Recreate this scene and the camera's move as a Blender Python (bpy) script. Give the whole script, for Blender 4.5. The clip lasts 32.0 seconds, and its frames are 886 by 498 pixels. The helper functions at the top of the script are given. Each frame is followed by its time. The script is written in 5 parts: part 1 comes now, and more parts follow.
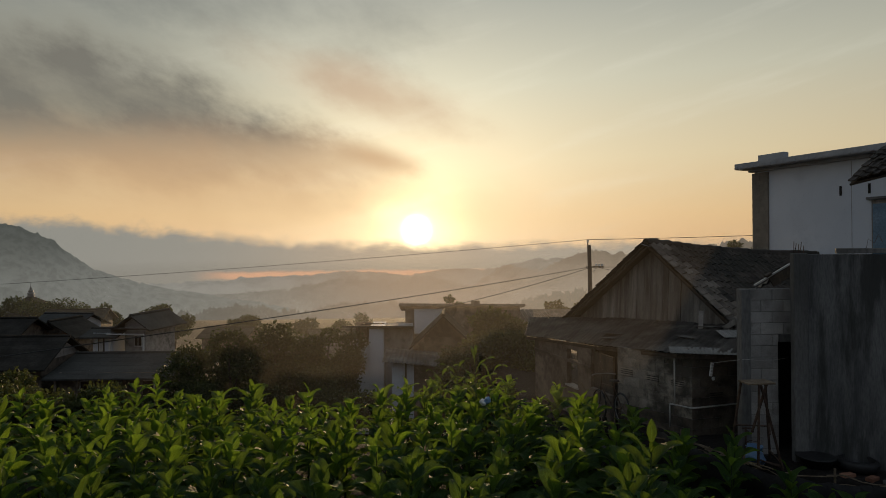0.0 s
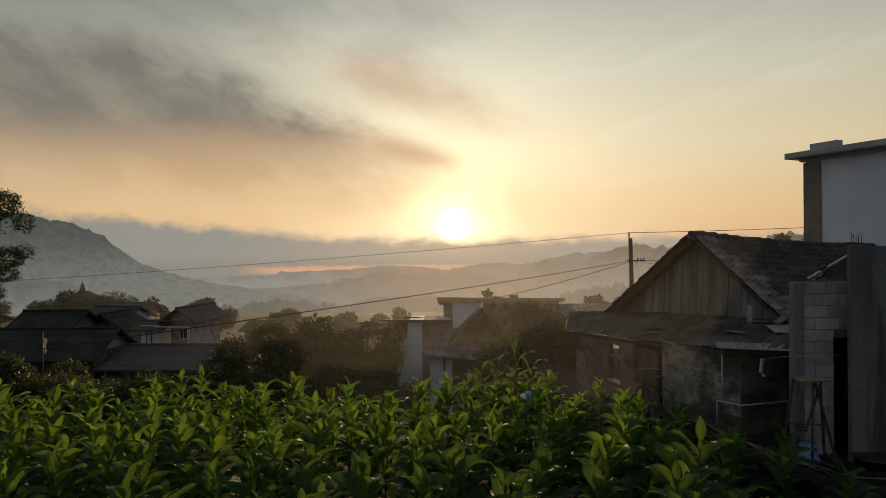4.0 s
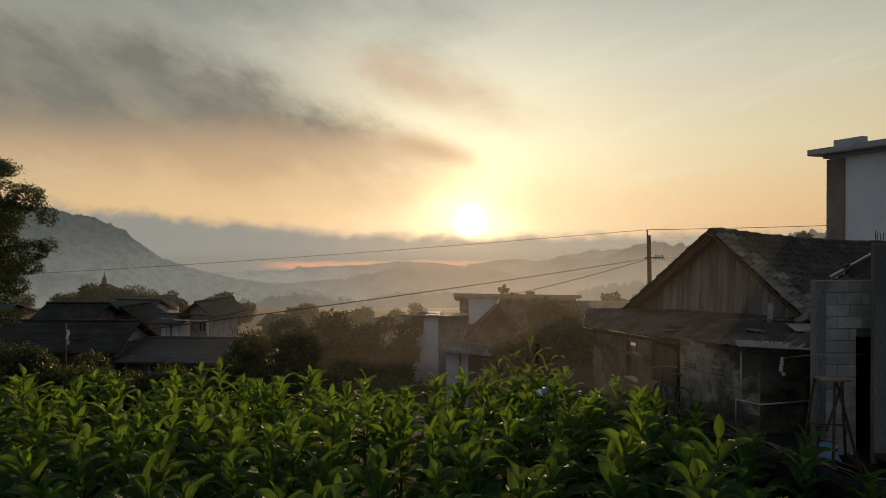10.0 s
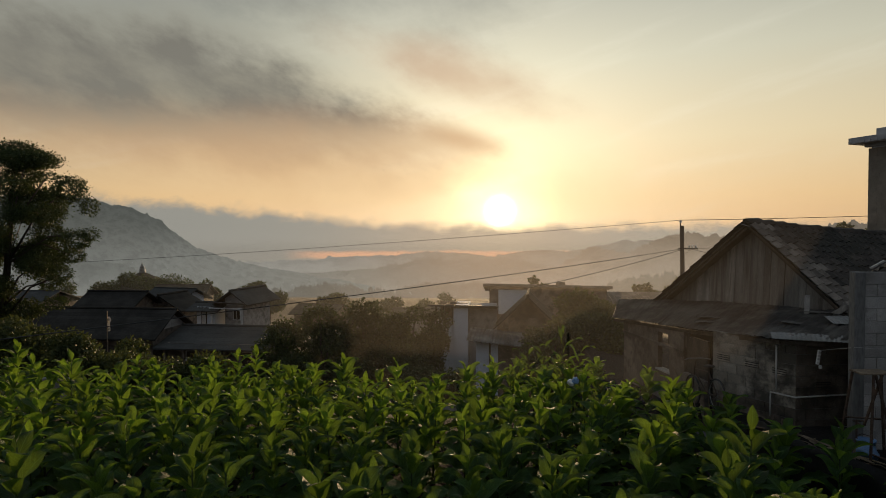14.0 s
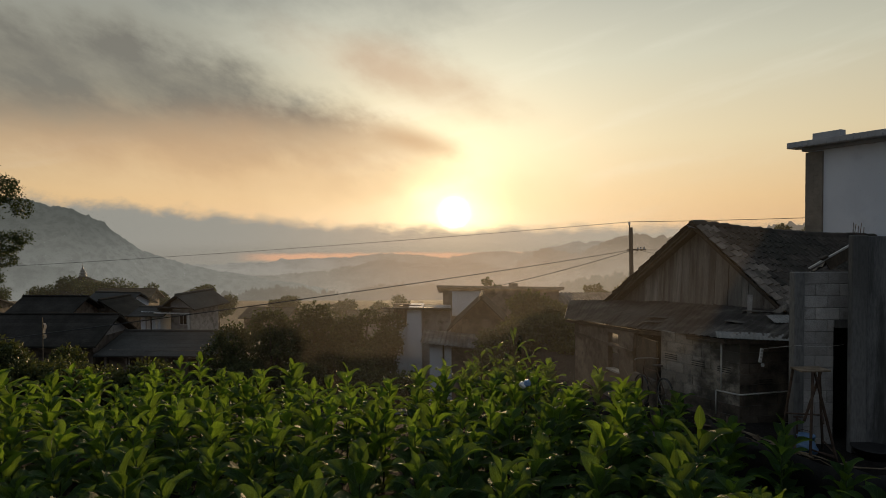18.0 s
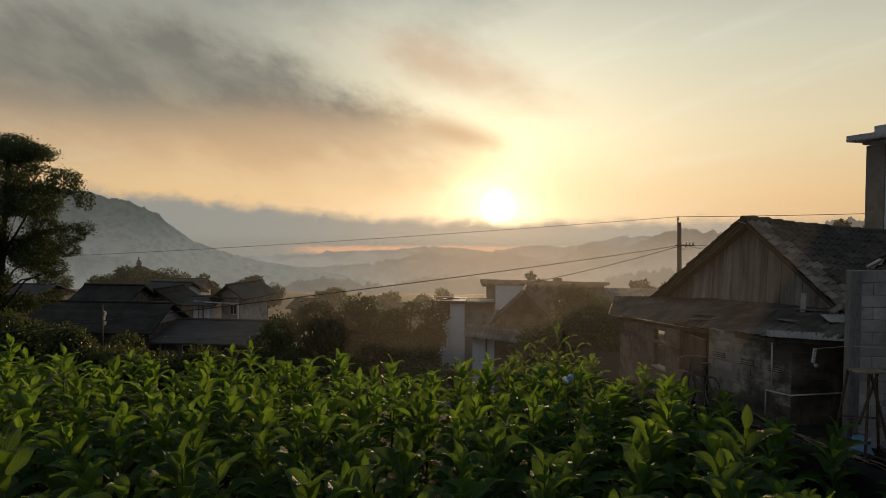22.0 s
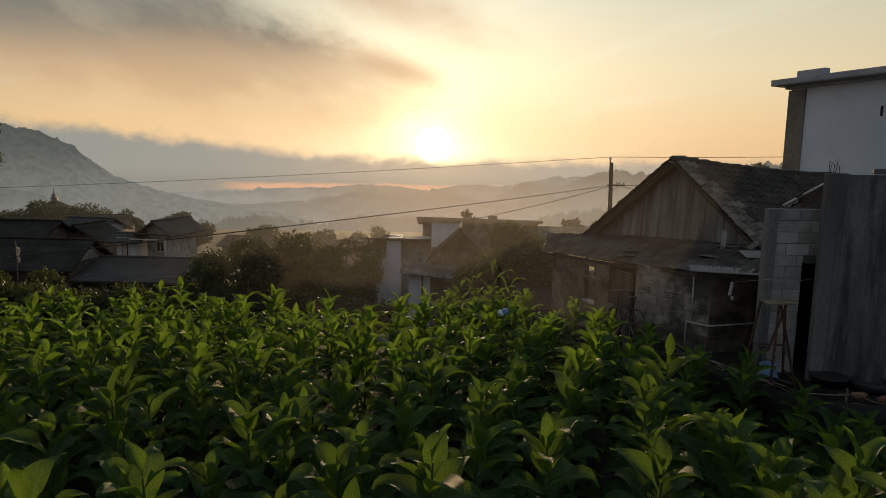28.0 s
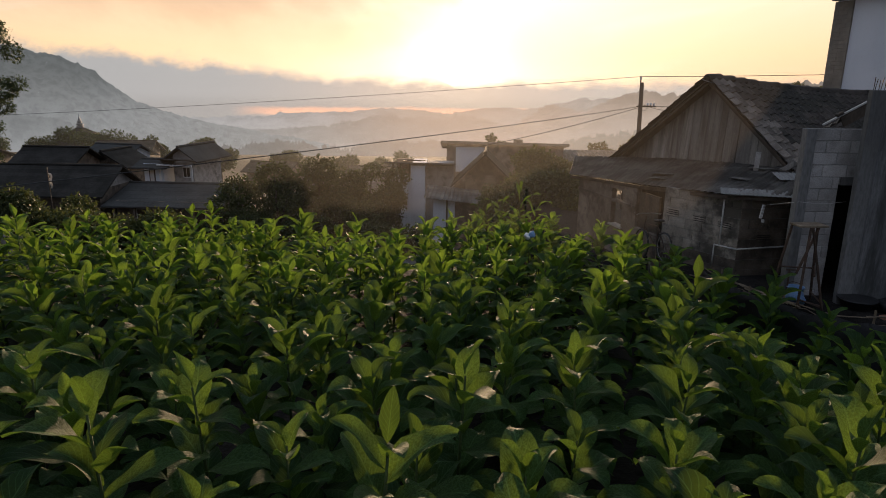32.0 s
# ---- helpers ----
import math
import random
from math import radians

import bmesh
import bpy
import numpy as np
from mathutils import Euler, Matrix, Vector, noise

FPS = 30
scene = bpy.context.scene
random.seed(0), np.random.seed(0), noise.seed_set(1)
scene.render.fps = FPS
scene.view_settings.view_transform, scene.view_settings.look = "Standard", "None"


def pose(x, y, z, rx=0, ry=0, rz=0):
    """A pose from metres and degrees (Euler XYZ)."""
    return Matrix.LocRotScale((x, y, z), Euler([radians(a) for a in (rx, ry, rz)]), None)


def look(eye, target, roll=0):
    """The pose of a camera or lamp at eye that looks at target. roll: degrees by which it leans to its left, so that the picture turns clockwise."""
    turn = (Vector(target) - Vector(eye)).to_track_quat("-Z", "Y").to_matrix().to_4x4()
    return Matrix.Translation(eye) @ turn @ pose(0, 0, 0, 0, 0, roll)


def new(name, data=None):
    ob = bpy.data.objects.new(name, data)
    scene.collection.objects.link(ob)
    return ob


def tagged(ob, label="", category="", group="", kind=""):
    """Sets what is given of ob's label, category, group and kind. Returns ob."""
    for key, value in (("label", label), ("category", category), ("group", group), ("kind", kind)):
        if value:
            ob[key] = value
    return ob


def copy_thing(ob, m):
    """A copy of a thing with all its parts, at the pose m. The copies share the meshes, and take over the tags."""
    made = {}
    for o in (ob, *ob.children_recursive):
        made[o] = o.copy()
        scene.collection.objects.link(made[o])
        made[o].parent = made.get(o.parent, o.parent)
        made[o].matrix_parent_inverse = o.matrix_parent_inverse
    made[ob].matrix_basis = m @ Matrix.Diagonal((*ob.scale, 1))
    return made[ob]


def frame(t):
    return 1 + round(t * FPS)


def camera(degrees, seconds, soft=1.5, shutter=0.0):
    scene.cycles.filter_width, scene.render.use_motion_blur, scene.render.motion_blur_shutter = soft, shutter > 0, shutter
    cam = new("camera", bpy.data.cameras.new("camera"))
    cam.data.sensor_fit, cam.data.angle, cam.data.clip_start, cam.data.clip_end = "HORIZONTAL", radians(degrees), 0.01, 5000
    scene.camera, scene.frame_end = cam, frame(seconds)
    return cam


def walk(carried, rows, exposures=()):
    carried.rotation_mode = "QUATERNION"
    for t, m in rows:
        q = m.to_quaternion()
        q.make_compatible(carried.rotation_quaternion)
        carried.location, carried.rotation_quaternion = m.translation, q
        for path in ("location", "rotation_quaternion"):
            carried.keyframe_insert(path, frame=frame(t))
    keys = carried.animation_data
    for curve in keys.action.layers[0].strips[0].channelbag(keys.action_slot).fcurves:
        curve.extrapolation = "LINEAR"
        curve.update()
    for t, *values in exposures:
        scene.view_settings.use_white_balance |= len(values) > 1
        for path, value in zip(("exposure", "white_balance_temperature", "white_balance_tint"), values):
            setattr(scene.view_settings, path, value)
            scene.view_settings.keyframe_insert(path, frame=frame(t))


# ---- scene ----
cam = camera(71.1, 32.0, 0.9)
PATH = [
    (0, (0.177, 0.007, 3.682), (0.265, 2.006, 3.692), -0.4),
    (0.5, (0.179, 0.009, 3.672), (0.245, 2.008, 3.669), -0.4),
    (1, (0.185, 0.03, 3.668), (0.23, 2.029, 3.66), -0.5),
    (1.5, (0.158, 0.086, 3.665), (0.182, 2.085, 3.657), -0.4),
    (2, (0.146, 0.114, 3.658), (0.152, 2.114, 3.644), -0.4),
    (2.5, (0.154, 0.119, 3.652), (0.143, 2.119, 3.646), -0.4),
    (3, (0.153, 0.12, 3.649), (0.141, 2.12, 3.635), -0.5),
    (3.5, (0.144, 0.106, 3.651), (0.106, 2.105, 3.648), -0.5),
    (5.5, (0.141, 0.109, 3.659), (0.138, 2.109, 3.63), -0.8),
    (6, (0.144, 0.107, 3.654), (0.14, 2.107, 3.633), -0.7),
    (6.5, (0.148, 0.104, 3.649), (0.151, 2.103, 3.615), -0.7),
    (7, (0.144, 0.105, 3.641), (0.146, 2.105, 3.605), -0.5),
    (7.5, (0.141, 0.109, 3.643), (0.139, 2.108, 3.615), -0.4),
    (8, (0.144, 0.11, 3.646), (0.106, 2.109, 3.614), -0.4),
    (8.5, (0.146, 0.109, 3.641), (0.092, 2.108, 3.615), -0.3),
    (9, (0.146, 0.116, 3.64), (0.079, 2.114, 3.629), -0.1),
    (9.5, (0.138, 0.109, 3.641), (0.064, 2.108, 3.627), -0.2),
    (10, (0.137, 0.104, 3.637), (0.051, 2.102, 3.618), -0.2),
    (10.5, (0.139, 0.113, 3.643), (0.037, 2.11, 3.629), -0.3),
    (11, (0.133, 0.099, 3.633), (0.001, 2.094, 3.609), -0.0),
    (11.5, (0.106, 0.095, 3.644), (-0.056, 2.088, 3.624), -0.1),
    (12, (0.097, 0.078, 3.646), (-0.093, 2.068, 3.615), -0.2),
    (12.5, (0.112, 0.032, 3.649), (-0.09, 2.022, 3.608), -0.2),
    (13, (0.109, 0.012, 3.646), (-0.092, 2.001, 3.596), -0.2),
    (13.5, (0.104, 0.005, 3.64), (-0.092, 1.995, 3.585), -0.1),
    (14, (0.103, 0.004, 3.635), (-0.077, 1.995, 3.585), -0.1),
    (14.5, (0.106, 0.014, 3.641), (-0.053, 2.008, 3.599), -0.2),
    (15, (0.09, 0.066, 3.641), (-0.042, 2.061, 3.6), -0.4),
    (15.5, (0.098, 0.098, 3.633), (0.027, 2.096, 3.6), -0.4),
    (17.5, (0.151, 0.167, 3.643), (0.136, 2.167, 3.602), -0.3),
    (18, (0.149, 0.165, 3.641), (0.116, 2.164, 3.596), -0.2),
    (18.5, (0.148, 0.165, 3.636), (0.111, 2.164, 3.599), -0.1),
    (19, (0.142, 0.148, 3.638), (0.094, 2.147, 3.584), -0.1),
    (19.5, (0.139, 0.147, 3.641), (0.092, 2.145, 3.591), -0.0),
    (20, (0.134, 0.139, 3.639), (0.075, 2.138, 3.592), -0.2),
    (20.5, (0.115, 0.13, 3.644), (0.019, 2.127, 3.602), -0.1),
    (21, (0.117, 0.103, 3.647), (-0.031, 2.097, 3.607), 0.0),
    (21.5, (0.108, 0.088, 3.649), (-0.081, 2.078, 3.598), 0.0),
    (22, (0.14, 0.067, 3.654), (-0.033, 2.058, 3.588), 0.2),
    (22.5, (0.14, 0.129, 3.648), (0.052, 2.126, 3.585), 0.5),
    (23, (0.156, 0.163, 3.647), (0.125, 2.162, 3.584), 0.5),
    (23.5, (0.166, 0.186, 3.641), (0.17, 2.185, 3.576), 0.5),
    (24, (0.174, 0.177, 3.637), (0.218, 2.175, 3.561), 0.2),
    (24.5, (0.21, 0.098, 3.64), (0.278, 2.096, 3.557), 0.1),
    (25, (0.215, 0.086, 3.642), (0.284, 2.083, 3.549), -0.0),
    (25.5, (0.205, 0.1, 3.631), (0.258, 2.096, 3.512), -0.0),
    (27.5, (0.103, 0.114, 3.593), (0.14, 2.103, 3.387), 0.9),
    (28, (0.101, 0.116, 3.59), (0.137, 2.099, 3.329), 1.1),
    (28.5, (0.096, 0.123, 3.584), (0.118, 2.104, 3.308), 1.1),
    (29, (0.084, 0.145, 3.58), (0.093, 2.125, 3.3), 1.0),
    (29.5, (0.066, 0.134, 3.577), (0.056, 2.11, 3.267), 1.2),
    (30, (0.048, 0.115, 3.568), (0.013, 2.086, 3.233), 1.6),
    (30.5, (0.052, 0.104, 3.565), (-0.014, 2.07, 3.204), 1.4),
    (31, (0.057, 0.107, 3.56), (-0.005, 2.067, 3.165), 0.9),
    (31.5, (0.061, 0.102, 3.56), (0.015, 2.054, 3.124), 0.3),
    (32, (0.041, 0.079, 3.559), (0.006, 2.016, 3.061), 0.6),
]
EXPOSURES = [(0.0, -0.05, 6500, 10), (3.0, 0.0, 6500, 10), (12.0, 0.06, 6500, 10), (25.0, 0.15, 6500, 10), (28.0, 0.2, 6500, 10), (30.0, 0.2, 6450, 10), (31.0, 0.36, 6300, 11), (32.0, 0.7, 6050, 18)]
walk(cam, [(t, look(eye, target, roll)) for t, eye, target, roll in PATH], EXPOSURES)

# ---- world, sun ----
SUN_AZ, SUN_EL = radians(0.1), radians(2.05)
SUN_WAY = Vector((math.sin(SUN_AZ) * math.cos(SUN_EL), math.cos(SUN_AZ) * math.cos(SUN_EL), math.sin(SUN_EL)))
EYE_AT = (0.13, 0.1, 3.63)


class Net:
    """Short ways to add nodes to a tree."""

    def __init__(self, tree):
        self.tree = tree
        tree.nodes.clear()

    def node(self, kind, **values):
        n = self.tree.nodes.new(kind)
        for key, value in values.items():
            setattr(n, key, value)
        return n

    def put(self, socket, value):
        if isinstance(value, bpy.types.NodeSocket):
            self.tree.links.new(value, socket)
        elif value is not None:
            socket.default_value = value

    def math(self, op, a, b=None, c=None):
        n = self.node("ShaderNodeMath", operation=op)
        for i, v in enumerate((a, b, c)):
            if v is not None:
                self.put(n.inputs[i], v)
        return n.outputs[0]

    def vec(self, op, a, b=None):
        n = self.node("ShaderNodeVectorMath", operation=op)
        self.put(n.inputs[0], a)
        if b is not None:
            self.put(n.inputs[1], b)
        return n.outputs["Value"] if op in ("DOT_PRODUCT", "LENGTH") else n.outputs[0]

    def xyz(self, x, y, z):
        n = self.node("ShaderNodeCombineXYZ")
        for i, v in enumerate((x, y, z)):
            self.put(n.inputs[i], v)
        return n.outputs[0]

    def split(self, v):
        n = self.node("ShaderNodeSeparateXYZ")
        self.put(n.inputs[0], v)
        return n.outputs

    def mix(self, fac, a, b, how="MIX"):
        n = self.node("ShaderNodeMix", data_type="RGBA", blend_type=how)
        self.put(n.inputs[0], fac)
        for i, v in ((6, a), (7, b)):
            self.put(n.inputs[i], (*v, 1.0) if isinstance(v, tuple) and len(v) == 3 else v)
        return n.outputs[2]

    def noise(self, vector, scale, detail=4.0, rough=0.55):
        n = self.node("ShaderNodeTexNoise")
        self.put(n.inputs["Vector"], vector)
        n.inputs["Scale"].default_value, n.inputs["Detail"].default_value, n.inputs["Roughness"].default_value = scale, detail, rough
        return n.outputs[0]

    def ramp(self, fac, stops):
        n = self.node("ShaderNodeValToRGB")
        self.put(n.inputs[0], fac)
        while len(n.color_ramp.elements) < len(stops):
            n.color_ramp.elements.new(0.5)
        for e, (p, c) in zip(n.color_ramp.elements, stops):
            e.position, e.color = p, (*c, 1.0) if isinstance(c, tuple) else (c, c, c, 1.0)
        return n.outputs[0]

    def step(self, v, a, b):
        """0 at a, 1 at b, smooth between."""
        n = self.node("ShaderNodeMapRange", interpolation_type="SMOOTHSTEP")
        self.put(n.inputs[0], v)
        if a <= b:
            ends = (a, b, 0.0, 1.0)
        else:
            ends = (b, a, 1.0, 0.0)
        for i, x in enumerate(ends):
            n.inputs[i + 1].default_value = x
        return n.outputs[0]


def sky_colour(net, way):
    """The dawn sky as a function of direction: gradient, glow round the sun, smoke cloud and the bank of valley cloud."""
    x, y, z = net.split(way)
    az, el = net.math("ARCTAN2", x, y), net.math("ARCSINE", z)
    dot = net.math("MAXIMUM", net.vec("DOT_PRODUCT", way, tuple(SUN_WAY)), 0.0001)
    flat = net.xyz(az, net.math("MULTIPLY", el, 1.5), 0.0)
    billow = net.noise(net.vec("ADD", flat, (3.1, 0.7, 0.0)), 3.4, 6.0, 0.6)
    fine = net.noise(net.xyz(az, net.math("ADD", net.math("MULTIPLY", el, 1.7), net.math("MULTIPLY", az, 0.5)), 3.0), 9.0, 6.0, 0.6)
    wob = net.math("SUBTRACT", billow, 0.5)
    wobf = net.math("SUBTRACT", fine, 0.5)
    col = net.ramp(net.math("DIVIDE", el, 0.8), [
        (0.0, (0.63, 0.375, 0.18)), (0.07, (0.69, 0.46, 0.225)), (0.18, (0.655, 0.54, 0.335)), (0.33, (0.52, 0.505, 0.39)),
        (0.5, (0.315, 0.335, 0.305)), (1.0, (0.17, 0.19, 0.20))])
    away = net.step(dot, 0.1, 0.95)
    col = net.mix(away, net.mix(net.step(el, 0.0, 0.7), (0.11, 0.126, 0.152), (0.19, 0.225, 0.275)), col)
    # thin streaks of high cloud
    streak = net.noise(net.xyz(net.math("MULTIPLY", az, 1.0), net.math("ADD", net.math("MULTIPLY", el, 7.0), net.math("MULTIPLY", az, -1.6)), 1.0), 3.0, 5.0)
    col = net.mix(net.math("MULTIPLY", net.step(streak, 0.5, 0.75), 0.16), col, (0.80, 0.78, 0.66))
    # glow
    for power, amount, tint in ((9.0, 0.22, (1.0, 0.90, 0.68)), (45.0, 0.36, (1.0, 0.84, 0.50)), (400.0, 0.85, (1.0, 0.82, 0.42))):
        g = net.math("MULTIPLY", net.math("POWER", dot, power), amount)
        col = net.mix(1.0, col, net.mix(g, (0.0, 0.0, 0.0), tint), "ADD")

    # smoke cloud: a sheet with a firm upper edge and a frayed warm underside, and lobes round it
    def lobe(a0, e0, ra, re, tilt=0.0, rag=0.5, soft=0.55):
        da = net.math("SUBTRACT", az, a0)
        de = net.math("SUBTRACT", net.math("SUBTRACT", el, e0), net.math("MULTIPLY", da, tilt))
        r = net.math("SQRT", net.math("ADD", net.math("POWER", net.math("DIVIDE", da, ra), 2.0), net.math("POWER", net.math("DIVIDE", de, re), 2.0)))
        r = net.math("ADD", r, net.math("ADD", net.math("MULTIPLY", wob, rag * 2.6), net.math("MULTIPLY", wobf, rag * 1.5)))
        return net.step(r, 1.0 + soft * 0.4, 1.0 - soft)

    warm = net.step(net.math("ADD", el, net.math("MULTIPLY", wob, 0.10)), 0.225, 0.12)
    smoke = net.mix(warm, (0.172, 0.164, 0.140), (0.40, 0.265, 0.165))
    smoke = net.mix(net.math("MULTIPLY", net.step(dot, 0.955, 0.997), 0.75), smoke, (0.60, 0.38, 0.215))
    col = net.mix(net.math("MULTIPLY", lobe(-0.74, 0.42, 0.62, 0.17, -0.10, 0.45, 1.0), 0.85), col, (0.165, 0.176, 0.165))
    col = net.mix(net.math("MULTIPLY", lobe(-0.40, 0.12, 0.50, 0.06, -0.08, 0.4, 1.0), 0.6), col, (0.60, 0.36, 0.18))
    col = net.mix(net.math("MULTIPLY", lobe(-0.085, 0.252, 0.19, 0.046, -0.26, 0.6, 1.0), 0.58), col, (0.54, 0.335, 0.205))
    col = net.mix(net.math("MULTIPLY", lobe(-0.06, 0.150, 0.09, 0.022, -0.22, 0.55, 0.9), 0.7), col, (0.60, 0.37, 0.20))
    roof = net.math("ADD", 0.150, net.math("MULTIPLY", net.step(az, 0.04, -0.50), 0.150))
    roof = net.math("ADD", roof, net.math("ADD", net.math("MULTIPLY", wob, 0.15), net.math("MULTIPLY", wobf, 0.09)))
    foot = net.math("ADD", 0.138, net.math("MULTIPLY", wobf, 0.09))
    sheet = net.math("MULTIPLY", net.step(net.math("SUBTRACT", roof, el), -0.035, 0.060), net.step(net.math("SUBTRACT", el, foot), -0.070, 0.045))
    sheet = net.math("MULTIPLY", sheet, net.step(az, 0.05, -0.12))
    thin = net.math("ADD", 0.5, net.math("MULTIPLY", fine, 0.75))
    col = net.mix(net.math("MINIMUM", net.math("MULTIPLY", sheet, thin), 0.95), col, smoke)
    # sun
    disc = net.math("MULTIPLY", net.math("POWER", dot, 12000.0), 18.0)
    col = net.mix(1.0, col, net.mix(1.0, net.xyz(disc, net.math("MULTIPLY", disc, 0.93), net.math("MULTIPLY", disc, 0.7)), (1.0, 1.0, 1.0), "MULTIPLY"), "ADD")
    # bank of cloud over the valley
    top = net.math("ADD", 0.012, net.math("MULTIPLY", net.step(az, -0.08, -0.65), 0.040))
    edge = net.noise(net.xyz(az, net.math("MULTIPLY", el, 1.4), 0.0), 17.0, 7.0, 0.66)
    d = net.math("ADD", net.math("SUBTRACT", el, top), net.math("MULTIPLY", net.math("SUBTRACT", edge, 0.5), -0.052))
    near_sun = net.math("POWER", dot, 45.0)
    bank = net.mix(net.math("MULTIPLY", near_sun, 0.75), (0.255, 0.266, 0.245), (0.46, 0.35, 0.25))
    bank = net.mix(net.step(el, -0.005, -0.03), bank, net.mix(net.math("MULTIPLY", near_sun, 0.7), (0.212, 0.220, 0.203), (0.36, 0.285, 0.21)))
    col = net.mix(net.math("MULTIPLY", net.step(d, 0.010, -0.013), net.math("SUBTRACT", 0.93, net.math("MULTIPLY", net.step(az, 0.25, 0.6), 0.5))), col, bank)
    # a lit gap under the bank
    gap = net.math("MULTIPLY", net.step(net.math("ABSOLUTE", net.math("ADD", net.math("SUBTRACT", el, -0.034), net.math("MULTIPLY", net.math("SUBTRACT", edge, 0.5), 0.012))), 0.0085, 0.002),
                   net.step(net.math("ABSOLUTE", net.math("ADD", az, 0.09)), 0.26, 0.18))
    return net.mix(net.math("MULTIPLY", gap, 0.8), col, (0.72, 0.38, 0.22))


world = bpy.data.worlds.new("dawn_sky")
scene.world = world
world.use_nodes = True
net = Net(world.node_tree)
sky = net.node("ShaderNodeTexSky", sky_type="NISHITA")
sky.sun_disc, sky.sun_elevation, sky.sun_rotation = False, SUN_EL, SUN_AZ
way_out = net.node("ShaderNodeTexCoord").outputs["Generated"]
painted = sky_colour(net, way_out)
both = net.mix(1.0, painted, net.mix(net.math("MULTIPLY", net.step(net.split(way_out)[2], 0.0, 0.2), 0.004), (0.0, 0.0, 0.0), sky.outputs[0]), "ADD")
bg = net.node("ShaderNodeBackground")
net.put(bg.inputs[0], both)
bg.inputs[1].default_value = 1.0
net.tree.links.new(bg.outputs[0], net.node("ShaderNodeOutputWorld").inputs[0])

lamp = bpy.data.lights.new("sun", "SUN")
lamp.energy, lamp.angle, lamp.color = 3.7, radians(2.0), (1.0, 0.68, 0.36)
new("sun", lamp).matrix_world = look(SUN_WAY * 100, (0, 0, 0))

# ---- materials ----


def finish(net, shader):
    net.tree.links.new(shader, net.node("ShaderNodeOutputMaterial").inputs[0])


def surface(name, dark, light, scale=3.0, fine=40.0, rough=0.8, bump=0.3, depth=0.01, metal=0.0, stain=None, stain_scale=1.2, stain_at=(0.52, 0.7), vary=0.25, stretch=(1, 1, 1), spec=0.4, grain=0.45):
    """A surface with colour at two scales, stains, fine relief and a little change from piece to piece."""
    m = bpy.data.materials.new(name)
    m.use_nodes = True
    net = Net(m.node_tree)
    at = net.vec("MULTIPLY", net.node("ShaderNodeNewGeometry").outputs["Position"], stretch)
    big, small = net.noise(at, scale, 5.0), net.noise(at, fine, 4.0, 0.6)
    col = net.mix(net.step(big, 0.3, 0.7), dark, light)
    col = net.mix(net.math("MULTIPLY", net.step(small, 0.35, 0.7), grain), col, tuple(c * 0.55 for c in dark))
    if stain:
        spots = net.noise(at, stain_scale, 6.0, 0.65)
        col = net.mix(net.math("MULTIPLY", net.step(spots, *stain_at), 0.85), col, stain)
    if vary:
        rnd = net.node("ShaderNodeObjectInfo").outputs["Random"]
        f = net.math("ADD", net.math("MULTIPLY", rnd, 2 * vary), 1.0 - vary)
        col = net.mix(1.0, col, net.xyz(f, f, f), "MULTIPLY")
    p = net.node("ShaderNodeBsdfPrincipled")
    net.put(p.inputs["Base Color"], col)
    net.put(p.inputs["Roughness"], net.math("ADD", rough - 0.1, net.math("MULTIPLY", small, 0.2)))
    p.inputs["Metallic"].default_value = metal
    p.inputs["Specular IOR Level"].default_value = spec
    b = net.node("ShaderNodeBump")
    b.inputs["Strength"].default_value, b.inputs["Distance"].default_value = bump, depth
    net.put(b.inputs["Height"], net.math("ADD", small, net.math("MULTIPLY", big, 1.5)))
    net.tree.links.new(b.outputs[0], p.inputs["Normal"])
    finish(net, p.outputs[0])
    return m


def leaf_stuff(name, dark, light, through_col, rough=0.55, share=0.35, veins=False, per_island=False):
    m = bpy.data.materials.new(name)
    m.use_nodes = True
    net = Net(m.node_tree)
    geo = net.node("ShaderNodeNewGeometry")
    rnd = geo.outputs["Random Per Island"] if per_island else net.node("ShaderNodeObjectInfo").outputs["Random"]
    blot = net.noise(geo.outputs["Position"], 9.0, 3.0)
    t = net.math("ADD", net.math("MULTIPLY", rnd, 0.65), net.math("MULTIPLY", blot, 0.5))
    col = net.mix(net.step(t, 0.2, 0.8), dark, light)
    p = net.node("ShaderNodeBsdfPrincipled")
    height = net.noise(geo.outputs["Position"], 60.0, 3.0)
    if veins:
        # relief shading painted in: hollows between the puckers are darker in colour
        pucker = net.step(net.noise(geo.outputs["Position"], 85.0, 2.0), 0.38, 0.66)
        col = net.mix(pucker, tuple(c * 0.8 for c in dark), col)
        height = net.math("ADD", net.math("MULTIPLY", height, 0.4), net.math("MULTIPLY", pucker, 0.6))
        uv = net.split(net.node("ShaderNodeUVMap").outputs[0])
        u = net.math("ABSOLUTE", net.math("SUBTRACT", uv[0], 0.5))
        side = net.math("FRACT", net.math("MULTIPLY", net.math("SUBTRACT", uv[1], net.math("MULTIPLY", u, 0.55)), 9.0))
        rib = net.math("MAXIMUM", net.step(u, 0.035, 0.012), net.math("MULTIPLY", net.step(net.math("ABSOLUTE", net.math("SUBTRACT", side, 0.5)), 0.12, 0.02), 0.6))
        col = net.mix(net.math("MULTIPLY", rib, 0.4), col, tuple(min(1.0, c * 1.9 + 0.02) for c in light))
